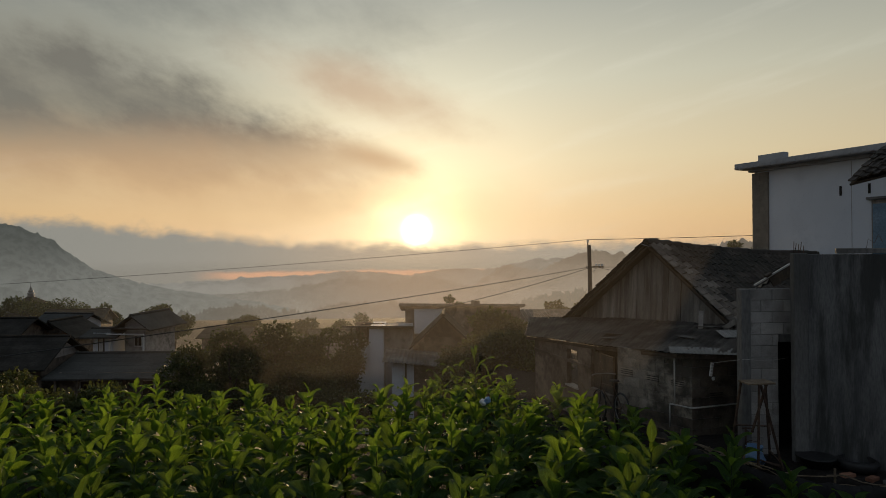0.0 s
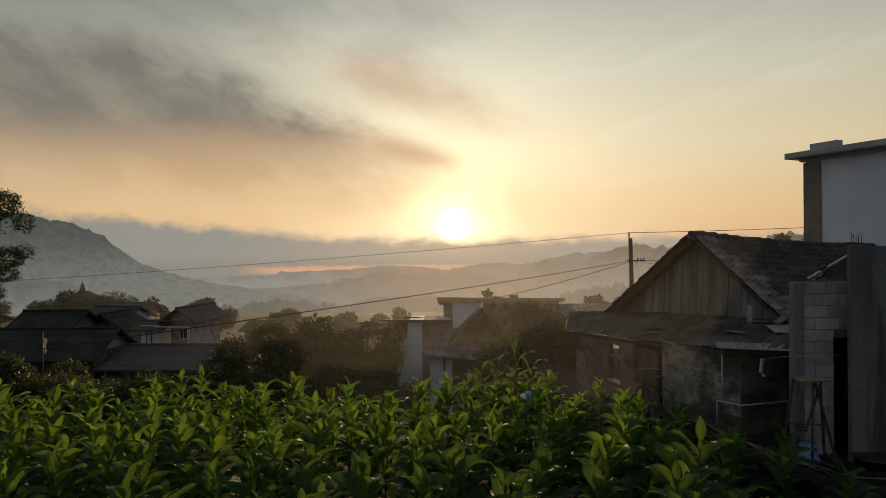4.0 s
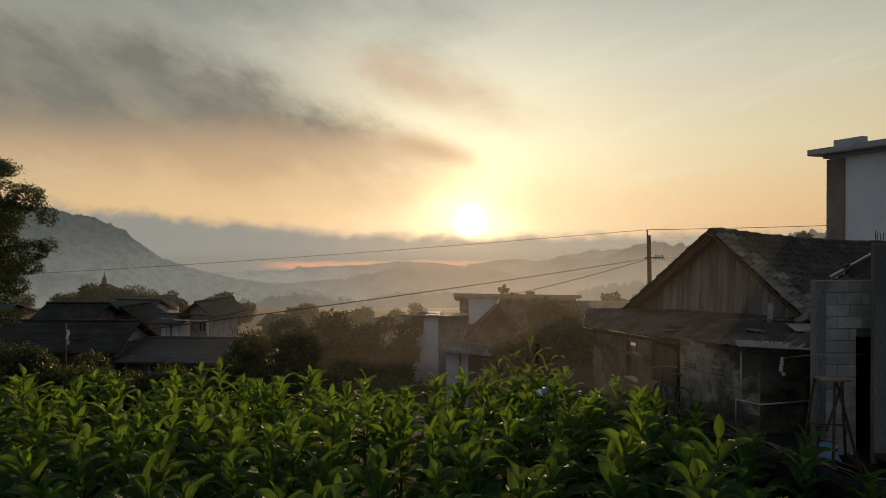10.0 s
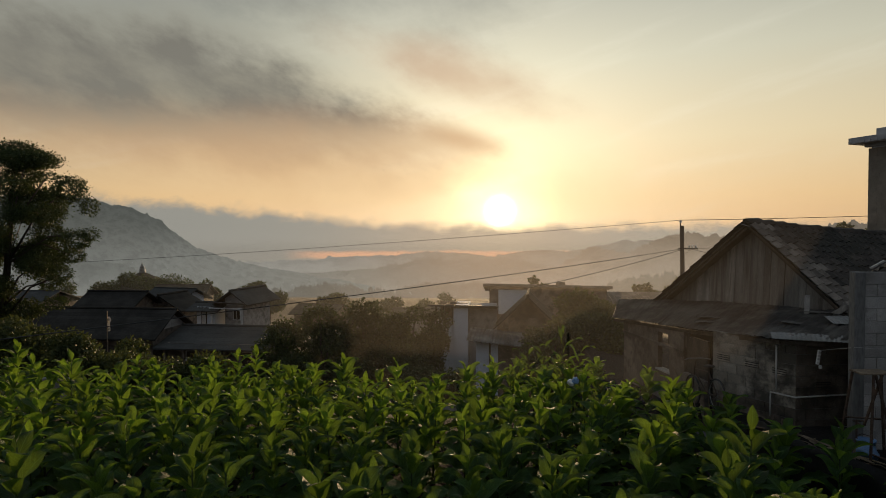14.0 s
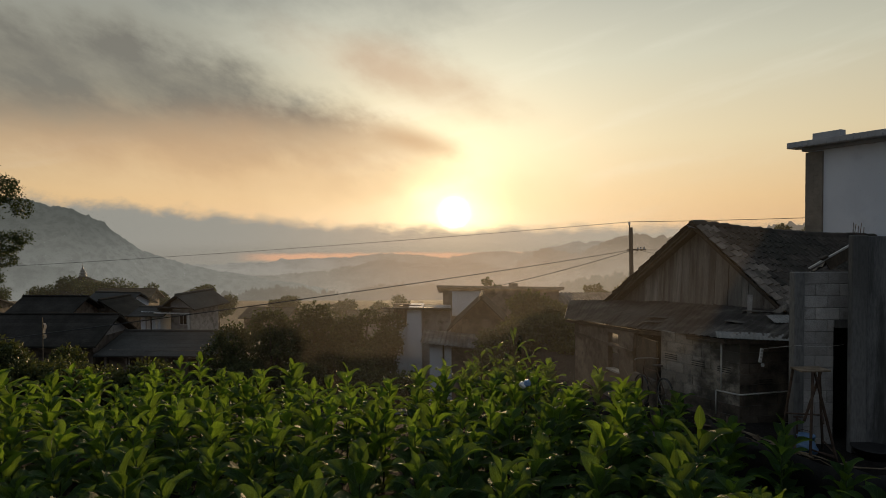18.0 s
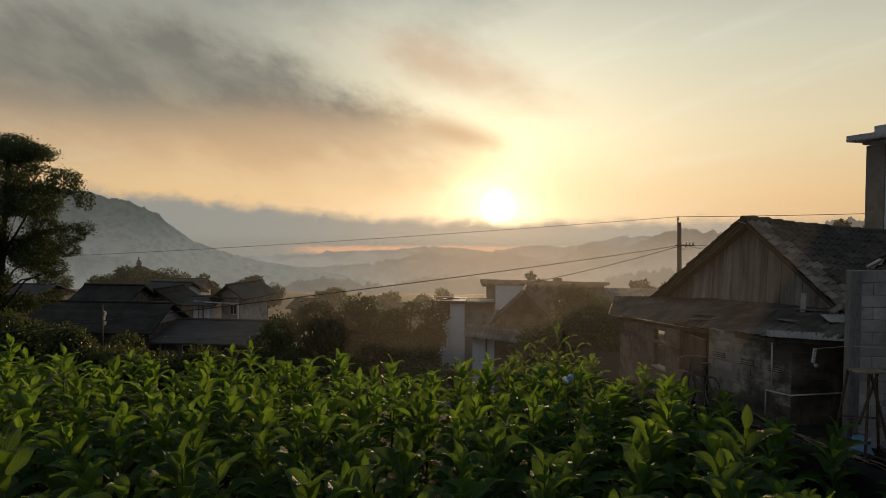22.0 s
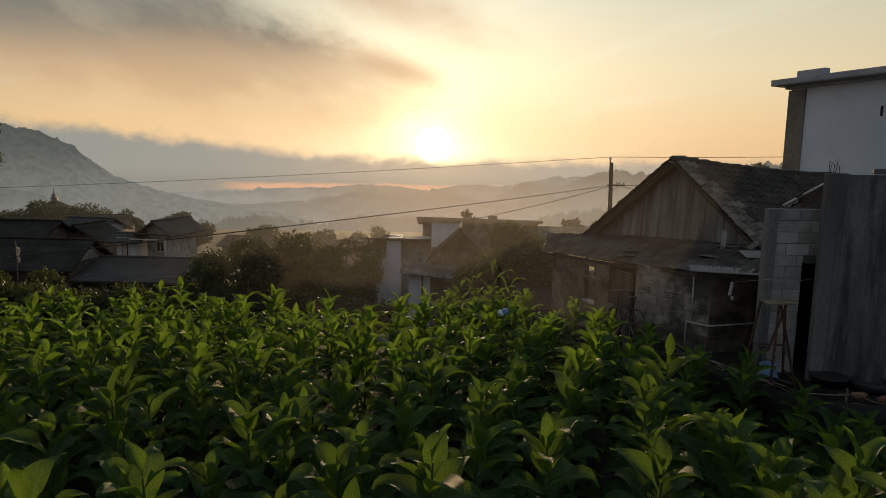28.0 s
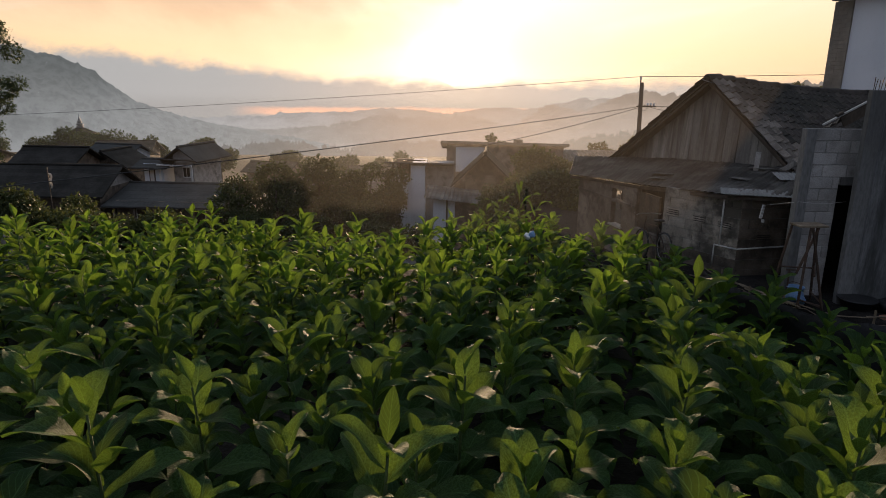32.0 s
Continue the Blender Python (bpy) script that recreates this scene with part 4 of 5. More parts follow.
    part("eave_slab", boxed(-0.42, 9.6, -0.45, 8.6, 6.34, 6.53, bevel=0.01), PALE_CAST, at, "projecting concrete eave")
    part("eave_step", boxed(-0.15, 9.3, -0.12, 8.3, 6.24, 6.337, bevel=0.01), PALE_CAST, at)
    dent = mesh_of("dentil", boxed(0.0, 0.10, 0.0, 0.03, 0.0, 0.07, bevel=0.006), PALE_CAST)
    for i in range(46):
        ob = part("dentil", dent, None, at, "")
        ob.matrix_local = pose(-0.4 + i * 0.2, -0.475, 6.36)
    part("parapet", boxed(0.05, 0.95, 0.1, 0.35, 6.53, 6.80, bevel=0.01), PALE_CAST, at, "pale parapet block")
    part("wall_joint", boxed(3.05, 3.062, -0.006, 0.0, 3.0, 6.2), BLOCK, at)
    for x in (2.72, 3.5):
        v = part("vent", boxed(x, x + 0.07, -0.012, 0.03, 5.24, 5.52), INSIDE_SHADE, at, "narrow vent slot")
    w = part("window", boxed(3.6, 5.2, -0.03, 0.02, 3.4, 5.04), PLANK, at, "blue-curtained window in a dark frame")
    for i in range(2):
        part("pane", boxed(3.63 + i * 0.79, 4.35 + i * 0.79, -0.034, -0.028, 3.45, 4.94), BLUE_GLASS, w)
    part("hood", boxed(3.5, 5.3, -0.12, 0.0, 5.06, 5.13), CONCRETE, at)


build_white_house()


def build_tile_eave():
    """Corner of the next roof, reaching in over the concrete wall."""
    at = thing("tiled_eave", pose(8.82, 12.0, 5.0, 0, 0, -62), "dark jagged tiled eave of a neighbouring roof", "roof")
    tile = bpy.data.meshes["tile"]
    rng = random.Random(21)
    part("rafter_deck", boxed(0.0, 3.2, 0.0, 2.2, -0.06, -0.02, pose(0, 0, 0, 26, -10, 0)), TIMBER, at)
    for r in range(8):
        for c in range(14):
            ob = part("tile", tile, None, at)
            ob.matrix_local = pose(0, 0, 0, 26, -10, 0) @ pose(c * 0.22, 0.3 + r * 0.25, rng.uniform(0, 0.02), rng.uniform(-3, 3), 0, rng.uniform(-5, 5))
    part("post", boxed(2.9, 3.02, 1.6, 1.72, -5.0, 0.6), TIMBER, at)
    part("post", boxed(2.9, 3.02, 0.1, 0.22, -5.0, 0.4), TIMBER, at)


build_tile_eave()


# ---- things in the yard ----
def build_trestle():
    at = thing("trestle", pose(5.86, 10.12, 0.1, 0, 0, 4), "tall home-made trestle of rusty angle iron with plank top", "trestle")
    top = part("top", bmesh.new(), BAMBOO, at, "slatted plank top")
    for k in range(4):
        part("slat", boxed(-0.25, 0.23, -0.15 + k * 0.08, -0.08 + k * 0.08, 1.36, 1.39, bevel=0.005), BAMBOO, top)
    for a, b in (((-0.05, -0.12, 1.36), (-0.20, -0.3, 0.0)), ((-0.02, -0.12, 1.36), (0.22, -0.32, 0.0)), ((-0.22, 0.12, 1.36), (-0.32, 0.3, 0.0)), ((0.22, 0.12, 1.36), (0.40, 0.28, 0.0)),
                 ((0.08, -0.12, 1.36), (-0.12, -0.02, 0.55))):
        part("leg", tubed([a, b], 0.022, sides=5), STEEL, at)
    for a, b in (((-0.27, 0.2, 0.62), (0.02, -0.2, 0.70)), ((0.08, -0.2, 0.56), (0.33, 0.2, 0.62)), ((-0.30, 0.26, 0.12), (0.20, -0.3, 0.08)), ((0.22, -0.3, 0.1), (0.38, 0.26, 0.14)), ((-0.2, -0.28, 0.2), (0.2, -0.3, 0.05))):
        part("brace", tubed([a, b], 0.014, sides=5), STEEL, at)


build_trestle()


def lathe(profile, sides=18, m=None):
    bm = bmesh.new()
    rings = [[bm.verts.new((r * math.cos(a), r * math.sin(a), z)) for a in (2 * math.pi * k / sides for k in range(sides))] for r, z in profile]
    for s, t in zip(rings, rings[1:]):
        for k in range(sides):
            bm.faces.new((s[k], s[(k + 1) % sides], t[(k + 1) % sides], t[k]))
    bm.faces.new(rings[0][::-1])
    bm.faces.new(rings[-1])
    if m is not None:
        bmesh.ops.transform(bm, verts=bm.verts[:], matrix=m)
    return bm


def build_yard_clutter():
    at = thing("bucket", pose(5.92, 10.35, 0.11), "small pale blue plastic bucket by the block wall", "bucket")
    part("body", lathe(((0.10, 0.0), (0.135, 0.22), (0.142, 0.22), (0.142, 0.24), (0.125, 0.235), (0.09, 0.02))), PLASTIC_BLUE, at, "", True)
    part("handle", tubed([(-0.14, 0, 0.22), (-0.1, 0.08, 0.27), (0, 0.12, 0.29), (0.1, 0.08, 0.27), (0.14, 0, 0.22)], 0.006, sides=5), STEEL, at)
    at = thing("blue_sack", pose(5.86, 10.2, 0.1), "crumpled blue and white plastic sack", "sack")
    bm = bmesh.new()
    bmesh.ops.create_icosphere(bm, subdivisions=3, radius=0.16)
    for v in bm.verts:
        v.co *= 1 + 0.35 * noise.noise(v.co * 9)
        v.co.z = max(0.0, v.co.z * 0.7 + 0.1)
    part("body", bm, PLASTIC_BLUE, at, "", True)
    at = thing("basin", pose(6.75, 9.98, 0.1), "wide black rubber basin on the ground", "basin")
    part("body", lathe(((0.20, 0.0), (0.27, 0.15), (0.30, 0.16), (0.30, 0.175), (0.26, 0.165), (0.18, 0.02))), PLASTIC_BLACK, at, "", True)
    part("rim", lathe(((0.285, 0.16), (0.305, 0.165), (0.305, 0.18), (0.285, 0.18))), PLASTIC_BLACK, at, "", True)
    at = thing("tyre_tub", pose(7.3, 9.75, 0.1), "black tub cut from an old tyre", "tub")
    part("body", lathe(((0.18, 0.0), (0.29, 0.05), (0.31, 0.16), (0.25, 0.2), (0.23, 0.18), (0.26, 0.08), (0.1, 0.03))), PLASTIC_BLACK, at, "", True)
    brick = None
    for i, (x, y, r) in enumerate(((5.78, 10.05, 3), (6.0, 10.0, -8), (7.2, 9.3, 30), (7.5, 9.15, 70), (6.95, 9.5, 12))):
        ob = tagged(part("brick", brick or boxed(-0.11, 0.11, -0.055, 0.055, 0.0, 0.055, bevel=0.006), BRICK), "loose red clay brick lying on the soil", "brick", "loose bricks")
        brick = ob.data
        ob.matrix_world = pose(x, y, land(x, y) - 0.002, 0, 0, r)
    rng = random.Random(31)
    for i in range(14):
        x, y = rng.uniform(6.9, 8.6), rng.uniform(8.4, 9.4)
        bm = bmesh.new()
        bmesh.ops.create_icosphere(bm, subdivisions=2, radius=rng.uniform(0.03, 0.08))
        for v in bm.verts:
            v.co *= 1 + 0.4 * noise.noise(v.co * 14 + Vector((i, 0, 0)))
        ob = tagged(part("rubble_stone", bm, CONCRETE), "lump of broken concrete rubble on the soil", "rubble", "rubble")
        ob.matrix_world = pose(x, y, land(x, y) + 0.02)
    # standpipe by the wall
    at = thing("standpipe", pose(5.8, 10.4, 0.1), "short water standpipe with a tap", "tap")
    part("riser", tubed([(0, 0, 0), (0, 0, 0.55)], 0.016), STEEL, at)
    part("tap", tubed([(0, 0, 0.5), (0, -0.09, 0.5), (0, -0.1, 0.46)], 0.013), STEEL, at, "steel tap")
    part("crosspipe", tubed([(-0.06, 0, 0.53), (0.1, 0, 0.53)], 0.014), STEEL, at)


build_yard_clutter()


def build_sheet_fence():
    at = thing("sheet_fence", pose(0, 0, 0), "low fence of sagging black plastic sheet on bamboo", "fence")
    pts = [Vector(p) for p in ((4.95, 12.1), (5.12, 11.4), (5.35, 10.75), (5.62, 10.1), (6.05, 9.5), (6.55, 9.22), (7.2, 8.95), (8.0, 8.6))]
    fine = []
    for a, b in zip(pts, pts[1:]):
        for k in range(10):
            fine.append(a.lerp(b, k / 10))
    for k in range(len(pts) - 1):
        a, b = pts[k], pts[k + 1]
        for lift, r in ((0.19, 0.013), (0.10, 0.010)):
            line = [a.lerp(b, u) for u in (-0.12, 0.2, 0.5, 0.8, 1.1)]
            part("rail", tubed([(c.x - 0.07 + 0.05 * noise.noise((c.x * 4, lift * 30, 1.0)), c.y - 0.08 + 0.04 * noise.noise((c.y * 4, lift * 30, 4.0)), lift + 0.09 * noise.noise((c.x * 3, c.y * 3, lift * 40)) + 0.02 * (k % 2)) for c in line], r, r * 0.7, sides=5), BAMBOO, at, "crooked bamboo rail")
        part("stake", tubed([(a.x - 0.06, a.y - 0.08, -0.95), (a.x - 0.05, a.y - 0.07, 0.36 if k % 2 else 0.24)], 0.018, sides=5), BAMBOO, at, "bamboo stake")
    bm = bmesh.new()
    rows = []
    for v in range(9):
        z = 0.16 - v * 0.13
        rows.append([bm.verts.new((p.x - 0.12 - 0.03 * v + 0.09 * noise.noise((p.x * 2.2, p.y * 2.2, v * 0.9)) + 0.03 * noise.noise((p.x * 7, p.y * 7, v * 1.4)), p.y - 0.13 - 0.03 * v + 0.09 * noise.noise((p.x * 2.6, p.y * 2, v * 0.8 + 7)), z + 0.07 * noise.noise((p.x * 2.5, p.y * 2.5, 3.0)))) for p in fine])
    for a, b in zip(rows, rows[1:]):
        for i in range(len(fine) - 1):
            bm.faces.new((a[i], a[i + 1], b[i + 1], b[i]))
    bmesh.ops.solidify(bm, geom=bm.faces[:], thickness=0.004)
    part("sheet", bm, BLACK_SHEET, at, "black plastic sheet", True)
    part("loose_pole", tubed([(4.72, 11.95, 0.05), (5.25, 10.9, 0.2), (5.7, 9.75, 0.18)], 0.016, sides=5), BAMBOO, at, "loose bamboo pole")


build_sheet_fence()


def build_bicycle():
    at = thing("bicycle", pose(4.3, 13.0, 0.05, 0, 8, 100), "old dark bicycle leaning by the wash house", "bicycle")
    for x in (-0.5, 0.5):
        ring = [(x + 0.31 * math.cos(a), 0, 0.33 + 0.31 * math.sin(a)) for a in np.linspace(0, 2 * math.pi, 25)]
        w = part("wheel", bmesh.new(), STEEL, at)
        part("tyre", tubed(ring, 0.02, sides=5), PLASTIC_BLACK, w)
        part("rim", tubed([(x + (px - x) * 0.92, 0, 0.33 + (pz - 0.33) * 0.92) for px, _, pz in ring], 0.008, sides=4), ZINC, w)
        for k in range(10):
            a = k * math.pi / 5
            part("spoke", tubed([(x, 0, 0.33), (x + 0.28 * math.cos(a), 0, 0.33 + 0.28 * math.sin(a))], 0.002, sides=3), ZINC, w)
    for a, b in (((-0.5, 0, 0.33), (-0.15, 0, 0.3)), ((-0.15, 0, 0.3), (-0.25, 0, 0.85)), ((-0.22, 0, 0.75), (0.33, 0, 0.78)), ((-0.15, 0, 0.3), (0.33, 0, 0.7)), ((0.5, 0, 0.33), (0.3, 0, 0.95)), ((-0.5, 0, 0.33), (-0.22, 0, 0.75))):
        part("frame_tube", tubed([a, b], 0.014, sides=5), STEEL, at)
    part("saddle", boxed(-0.38, -0.14, -0.07, 0.07, 0.85, 0.9, bevel=0.02), PLASTIC_BLACK, at)
    part("handlebar", tubed([(0.2, -0.28, 0.98), (0.3, -0.15, 1.0), (0.3, 0.15, 1.0), (0.2, 0.28, 0.98)], 0.012, sides=5), ZINC, at)
    at = thing("feed_sack", pose(4.05, 12.75, land(4.05, 12.75) - 0.02), "lumpy pale plastic sack among the weeds", "sack")
    bm = bmesh.new()
    bmesh.ops.create_icosphere(bm, subdivisions=3, radius=0.22)
    for v in bm.verts:
        v.co *= 1 + 0.3 * noise.noise(v.co * 5)
        v.co.z = max(0.0, v.co.z * 0.9 + 0.18)
    part("body", bm, SACKING, at, "", True)


build_bicycle()


# ---- pole and wires ----
def build_pole():
    at = thing("utility_pole", pose(9.24, 32.0, 0.0), "leaning dark weathered utility pole with insulators", "utility pole")
    part("shaft", tubed([(0.16, 0, -6.0), (-0.02, 0, 4.0)], 0.15, 0.10, 8), TIMBER, at, "", True)
    part("pin", tubed([(-0.09, 0, 3.5), (-0.09, 0, 4.3)], 0.03, sides=6), STEEL, at)
    part("insulator", lathe(((0.03, 0), (0.07, 0.03), (0.04, 0.07), (0.07, 0.1), (0.03, 0.16)), 8, pose(-0.09, 0, 4.12)), PLASTIC_WHITE, at, "small ceramic insulator")
    part("bracket", boxed(-0.2, 0.75, -0.05, 0.03, 2.82, 2.88), STEEL, at)
    for x in (0.35, 0.5, 0.66):
        part("insulator", lathe(((0.03, 0), (0.06, 0.03), (0.04, 0.07), (0.06, 0.1), (0.02, 0.14)), 8, pose(x, 0, 2.88)), PLASTIC_WHITE, at, "small ceramic insulator")
    part("cable_coil", tubed([(0.2 + 0.16 * math.cos(a), 0.03 * a, 2.75 + 0.12 * math.sin(a)) for a in np.linspace(0, 11, 24)], 0.012, sides=4), CABLE, at)
    for a, b, sag, r in (((9.15, 32, 4.28), (-62, 46.0, 0.4), 0.5, 0.011), ((9.2, 32, 2.84), (-20.0, -1.8, 1.35), 0.25, 0.012), ((9.2, 32, 2.8), (1.2, 31.0, 0.85), 0.1, 0.014),
                         ((9.15, 32, 4.28), (26.0, 27.0, 4.75), 0.1, 0.014), ((9.4, 32, 2.86), (12.5, 20.8, 3.7), 0.2, 0.012), ((9.4, 32, 2.9), (16, 40, 2.0), 0.1, 0.012), ((12.0, 21, 3.3), (8.3, 24.0, 2.6), 0.1, 0.01)):
        w = tagged(part("overhead_wire", tubed(sagging(a, b, sag, 18), r, sides=5), CABLE), "thin dark overhead wire strung from the pole", "wire", "overhead wires")


build_pole()


# ---- village ----
def roof_course(length, run, rise, rows, r, s, thick=0.1, over=0.4):
    """One course of a roof slope; ridge along x at z = 0, falling by rise over run on side s of y."""
    bm = bmesh.new()
    a, b = r / rows, (r + 1) / rows + 0.03
    y0, y1, z0, z1 = s * run * a, s * run * b, -rise * a, -rise * b
    n = max(6, int(length / 0.5))
    lines = []
    for y, z in ((y0, z0), (y1, z1 + 0.006), (y1, z1 + 0.006 - thick), (y0, z0 - thick)):
        lines.append([bm.verts.new((-over + (length + 2 * over) * i / n, y, z + 0.025 * noise.noise((i * 0.7, y * 0.8, length)))) for i in range(n + 1)])
    for k in range(4):
        p, q = lines[k], lines[(k + 1) % 4]
        for i in range(n):
            bm.faces.new((p[i], p[i + 1], q[i + 1], q[i]))
    bm.faces.new([line[0] for line in lines])
    bm.faces.new([line[-1] for line in lines][::-1])
    bmesh.ops.recalc_face_normals(bm, faces=bm.faces[:])
    return bm


def house(m, length, half, rise, wall_h, label, wall=None, roof=None, rows=9, windows=(), name="village_house", group="village houses", gable=None, hip=False):
    """A gabled house: local x along the ridge from 0 to length, ridge at y = 0, z = 0 at the ridge."""
    at = thing(name, m, label, "house", group)
    wall, roof = wall or PLASTER, roof or FAR_TILE
    z1, z0 = -rise, -rise - wall_h
    body = part("wall", boxed(0.2, length - 0.2, -half + 0.3, half - 0.3, z0, z1 + 0.1), wall, at)
    for s in (-1, 1):
        for r in range(rows):
            part("roof_course", roof_course(length, half + 0.35, rise * (half + 0.35) / half, rows, r, s), roof, at)
    part("ridge_cap", tubed([(-0.4, 0, 0.02), (length + 0.4, 0, 0.02)], 0.1, sides=6), roof, at)
    for x in (0.2, length - 0.32):
        bm = bmesh.new()
        vs = [[bm.verts.new((x + d, y, z)) for y, z in ((-half + 0.3, z1 + 0.1), (half - 0.3, z1 + 0.1), (0, -0.15))] for d in (0.0, 0.12)]
        bm.faces.new(vs[0])
        bm.faces.new(vs[1][::-1])
        for k in range(3):
            bm.faces.new((vs[0][k], vs[1][k], vs[1][(k + 1) % 3], vs[0][(k + 1) % 3]))
        bmesh.ops.recalc_face_normals(bm, faces=bm.faces[:])
        part("gable", bm, gable or wall, at)
    for kind, x, z, w, h in windows:
        y = -half + 0.3
        win = part(kind, boxed(x, x + w, y - 0.05, y + 0.02, z1 - z - h, z1 - z, bevel=0.01), PLASTIC_WHITE if kind == "window" else TIMBER, at)
        part("pane" if kind == "window" else "panel", boxed(x + 0.07, x + w - 0.07, y - 0.06, y - 0.045, z1 - z - h + 0.07, z1 - z - 0.07), INSIDE_SHADE if kind == "window" else PLASTIC_WHITE, win)
    return at


def build_village():
    # long low house with veranda
    at = house(pose(-21.9, 42.0, -2.83, 0, 0, -2), 7.0, 3.15, 0.86, 2.6, "long low house with grey sheet roof and open veranda", PLASTER, DULL_SHEET, 6,
               (("window", 1.5, 0.35, 0.9, 1.0), ("window", 5.2, 0.35, 0.9, 1.0)))
    for i in range(6):
        part("veranda_post", boxed(0.2 + i * 1.3, 0.34 + i * 1.3, -3.35, -3.2, -3.6, -0.92), PLASTER, at, "pale veranda post")
    part("veranda_wall", boxed(0.2, 6.8, -3.3, -3.22, -3.6, -2.2), PLASTER, at)
    # two-storey house behind it, gable towards the field
    at = house(pose(-20.3, 45.9, -0.72, 0, 0, 80), 4.2, 1.12, 0.76, 4.6, "two-storey house with pale walls and steep grey gable roof", BLOCK, DULL_SHEET, 6)
    win = part("window", boxed(0.13, 0.2, -0.6, 0.05, -2.3, -1.5, bevel=0.01), PLASTIC_WHITE, at)
    part("pane", boxed(0.12, 0.135, -0.54, -0.3, -2.24, -1.56), INSIDE_SHADE, win)
    part("pane", boxed(0.12, 0.135, -0.25, -0.01, -2.24, -1.56), INSIDE_SHADE, win)
    part("porch_roof", boxed(-0.9, 0.2, -1.4, 1.4, -1.05, -1.0, pose(0, 0, 0, 0, 12, 0)), SHEET, at, "low sheet porch roof")
    part("gutter", tubed([(-0.95, -1.4, -1.28), (-0.95, 1.4, -1.28)], 0.05, sides=5), PLASTIC_WHITE, at)
    for y in (-1.3, 1.3):
        part("porch_post", boxed(-0.85, -0.75, y - 0.05, y + 0.05, -3.8, -1.25), PLASTIC_WHITE, at, "pale post")
    at = house(pose(-23.2, 46.6, -1.72, 0, 0, -4), 1.9, 1.2, 0.35, 3.2, "small side wing with pale wall and white door", WHITE, DULL_SHEET, 4, (("door", 0.6, 0.2, 0.45, 1.2),), name="side_wing")
    # dark tiled houses
    house(pose(-32.4, 47.0, -0.94, 0, 0, -2), 4.4, 3.2, 1.7, 3.4, "house with dark mossy tiled roof", PLASTER, FAR_TILE, 9)
    house(pose(-37.0, 41.5, -1.60, 0, 0, -1), 14.4, 2.4, 1.4, 2.9, "broad dark tiled house with pale plaster gable end", PLASTER, FAR_TILE, 8, gable=BLOCK)
    house(pose(-27.6, 48.6, -1.37, 0, 0, 84), 3.2, 1.7, 1.0, 3.4, "tiled house with dark gable", PLASTER, FAR_TILE, 6, gable=PLANK)
    house(pose(-35.6, 62.0, -2.0, 0, 0, -10), 4.4, 2.2, 1.0, 3.5, "pale grey-roofed house in thin mist", WHITE, DULL_SHEET, 6)
    house(pose(-56.0, 60.0, -2.3, 0, 0, 5), 10.0, 4.0, 1.2, 3.0, "house with grey sheet roof under the big tree", PLASTER, DULL_SHEET, 7)
    rng = random.Random(77)
    for x, y, z, r in ((-15.5, 64, -5.0, 10), (-10.5, 70, -4.9, -8), (-5.5, 75, -4.9, 5), (-1.0, 62, -3.7, -14), (-14.0, 84, -6.6, 20), (-30.0, 92, -7.0, -10), (-48, 84, -3.6, 8), (9.0, 66, -2.6, -12), (17.5, 58, -1.6, 8), (-7.5, 55, -3.9, 4)):
        house(pose(x, y, z, 0, 0, r), rng.uniform(5.5, 8), rng.uniform(2.6, 3.6), rng.uniform(1.0, 1.5), 3.0, "low village house roof in morning haze", rng.choice((PLASTER, WHITE)), rng.choice((FAR_TILE, SHEET, FAR_TILE)), 7)
    # flat-roofed building
    at = thing("flat_building", pose(-0.7, 36.0, -4.6), "flat-roofed building with thin overhanging slab", "building")
    part("wall", boxed(0.25, 6.9, 0.0, 5.0, 0.0, 4.5), PLASTER, at)
    part("front_wall", boxed(0.25, 6.9, -0.2, -0.06, 0.0, 5.14), PLASTER, at)
    part("pale_wall", boxed(0.77, 2.5, -0.26, -0.203, 3.6, 5.0), WHITE, at, "pale painted wall")
    part("roof_slab", boxed(-0.1, 7.15, 0.0, 6.0, -0.14, 0.0, pose(0, -0.6, 5.38, -8, 0.9, 0)), CONCRETE, at)
    part("roof_box", boxed(4.1, 4.6, 0.2, 0.6, 5.1, 5.42), CONCRETE, at)
    part("lower_roof", corrugated(5.5, 3.2, pose(6.9, -1.0, 4.15, 0, 0, 0) @ pose(0, 0, 0, 10, 0, 0), 0.25, 0.03, 3), SHEET, at)
    # white walled house
    at = thing("white_walled_house", pose(-3.2, 32.0, -5.0, 0, 0, 0), "small white-walled house with a flat sheet roof", "house")
    part("wall", boxed(0.0, 0.96, 0.0, 3.0, -1.0, 3.98), WHITE, at, "pale blue-white wall")
    part("wall", boxed(0.97, 1.71, -0.2, 3.0, -1.0, 4.8), WHITE, at, "pale blue-white wall")
    part("wall", boxed(1.72, 3.2, 0.3, 3.0, -1.0, 4.7), BLOCK, at, "unpainted block wall")
    part("inner_wall", boxed(0.05, 0.9, 2.4, 2.6, 3.98, 4.85), PLASTER, at)
    part("flat_roof", boxed(-0.35, 3.3, -0.5, 2.6, -0.07, 0.0, pose(0, 0, 4.93, -6.5, 0.6, 0)), SHEET, at)
    part("loose_sheet", boxed(0.55, 1.7, 0.0, 1.0, 0.02, 0.06, pose(0, 0, 4.93, -5, -2, 0)), STEEL, at, "loose rusty sheet")
    part("loose_sheet", boxed(0.75, 1.5, 0.1, 0.8, 0.11, 0.15, pose(0, 0, 4.93, -7, 1, 0)), SHEET, at, "loose grey sheet")
    for x in (0.02, 0.42, 0.86):
        part("post", boxed(x, x + 0.07, -0.1, 0.0, 3.98, 4.88), TIMBER, at)
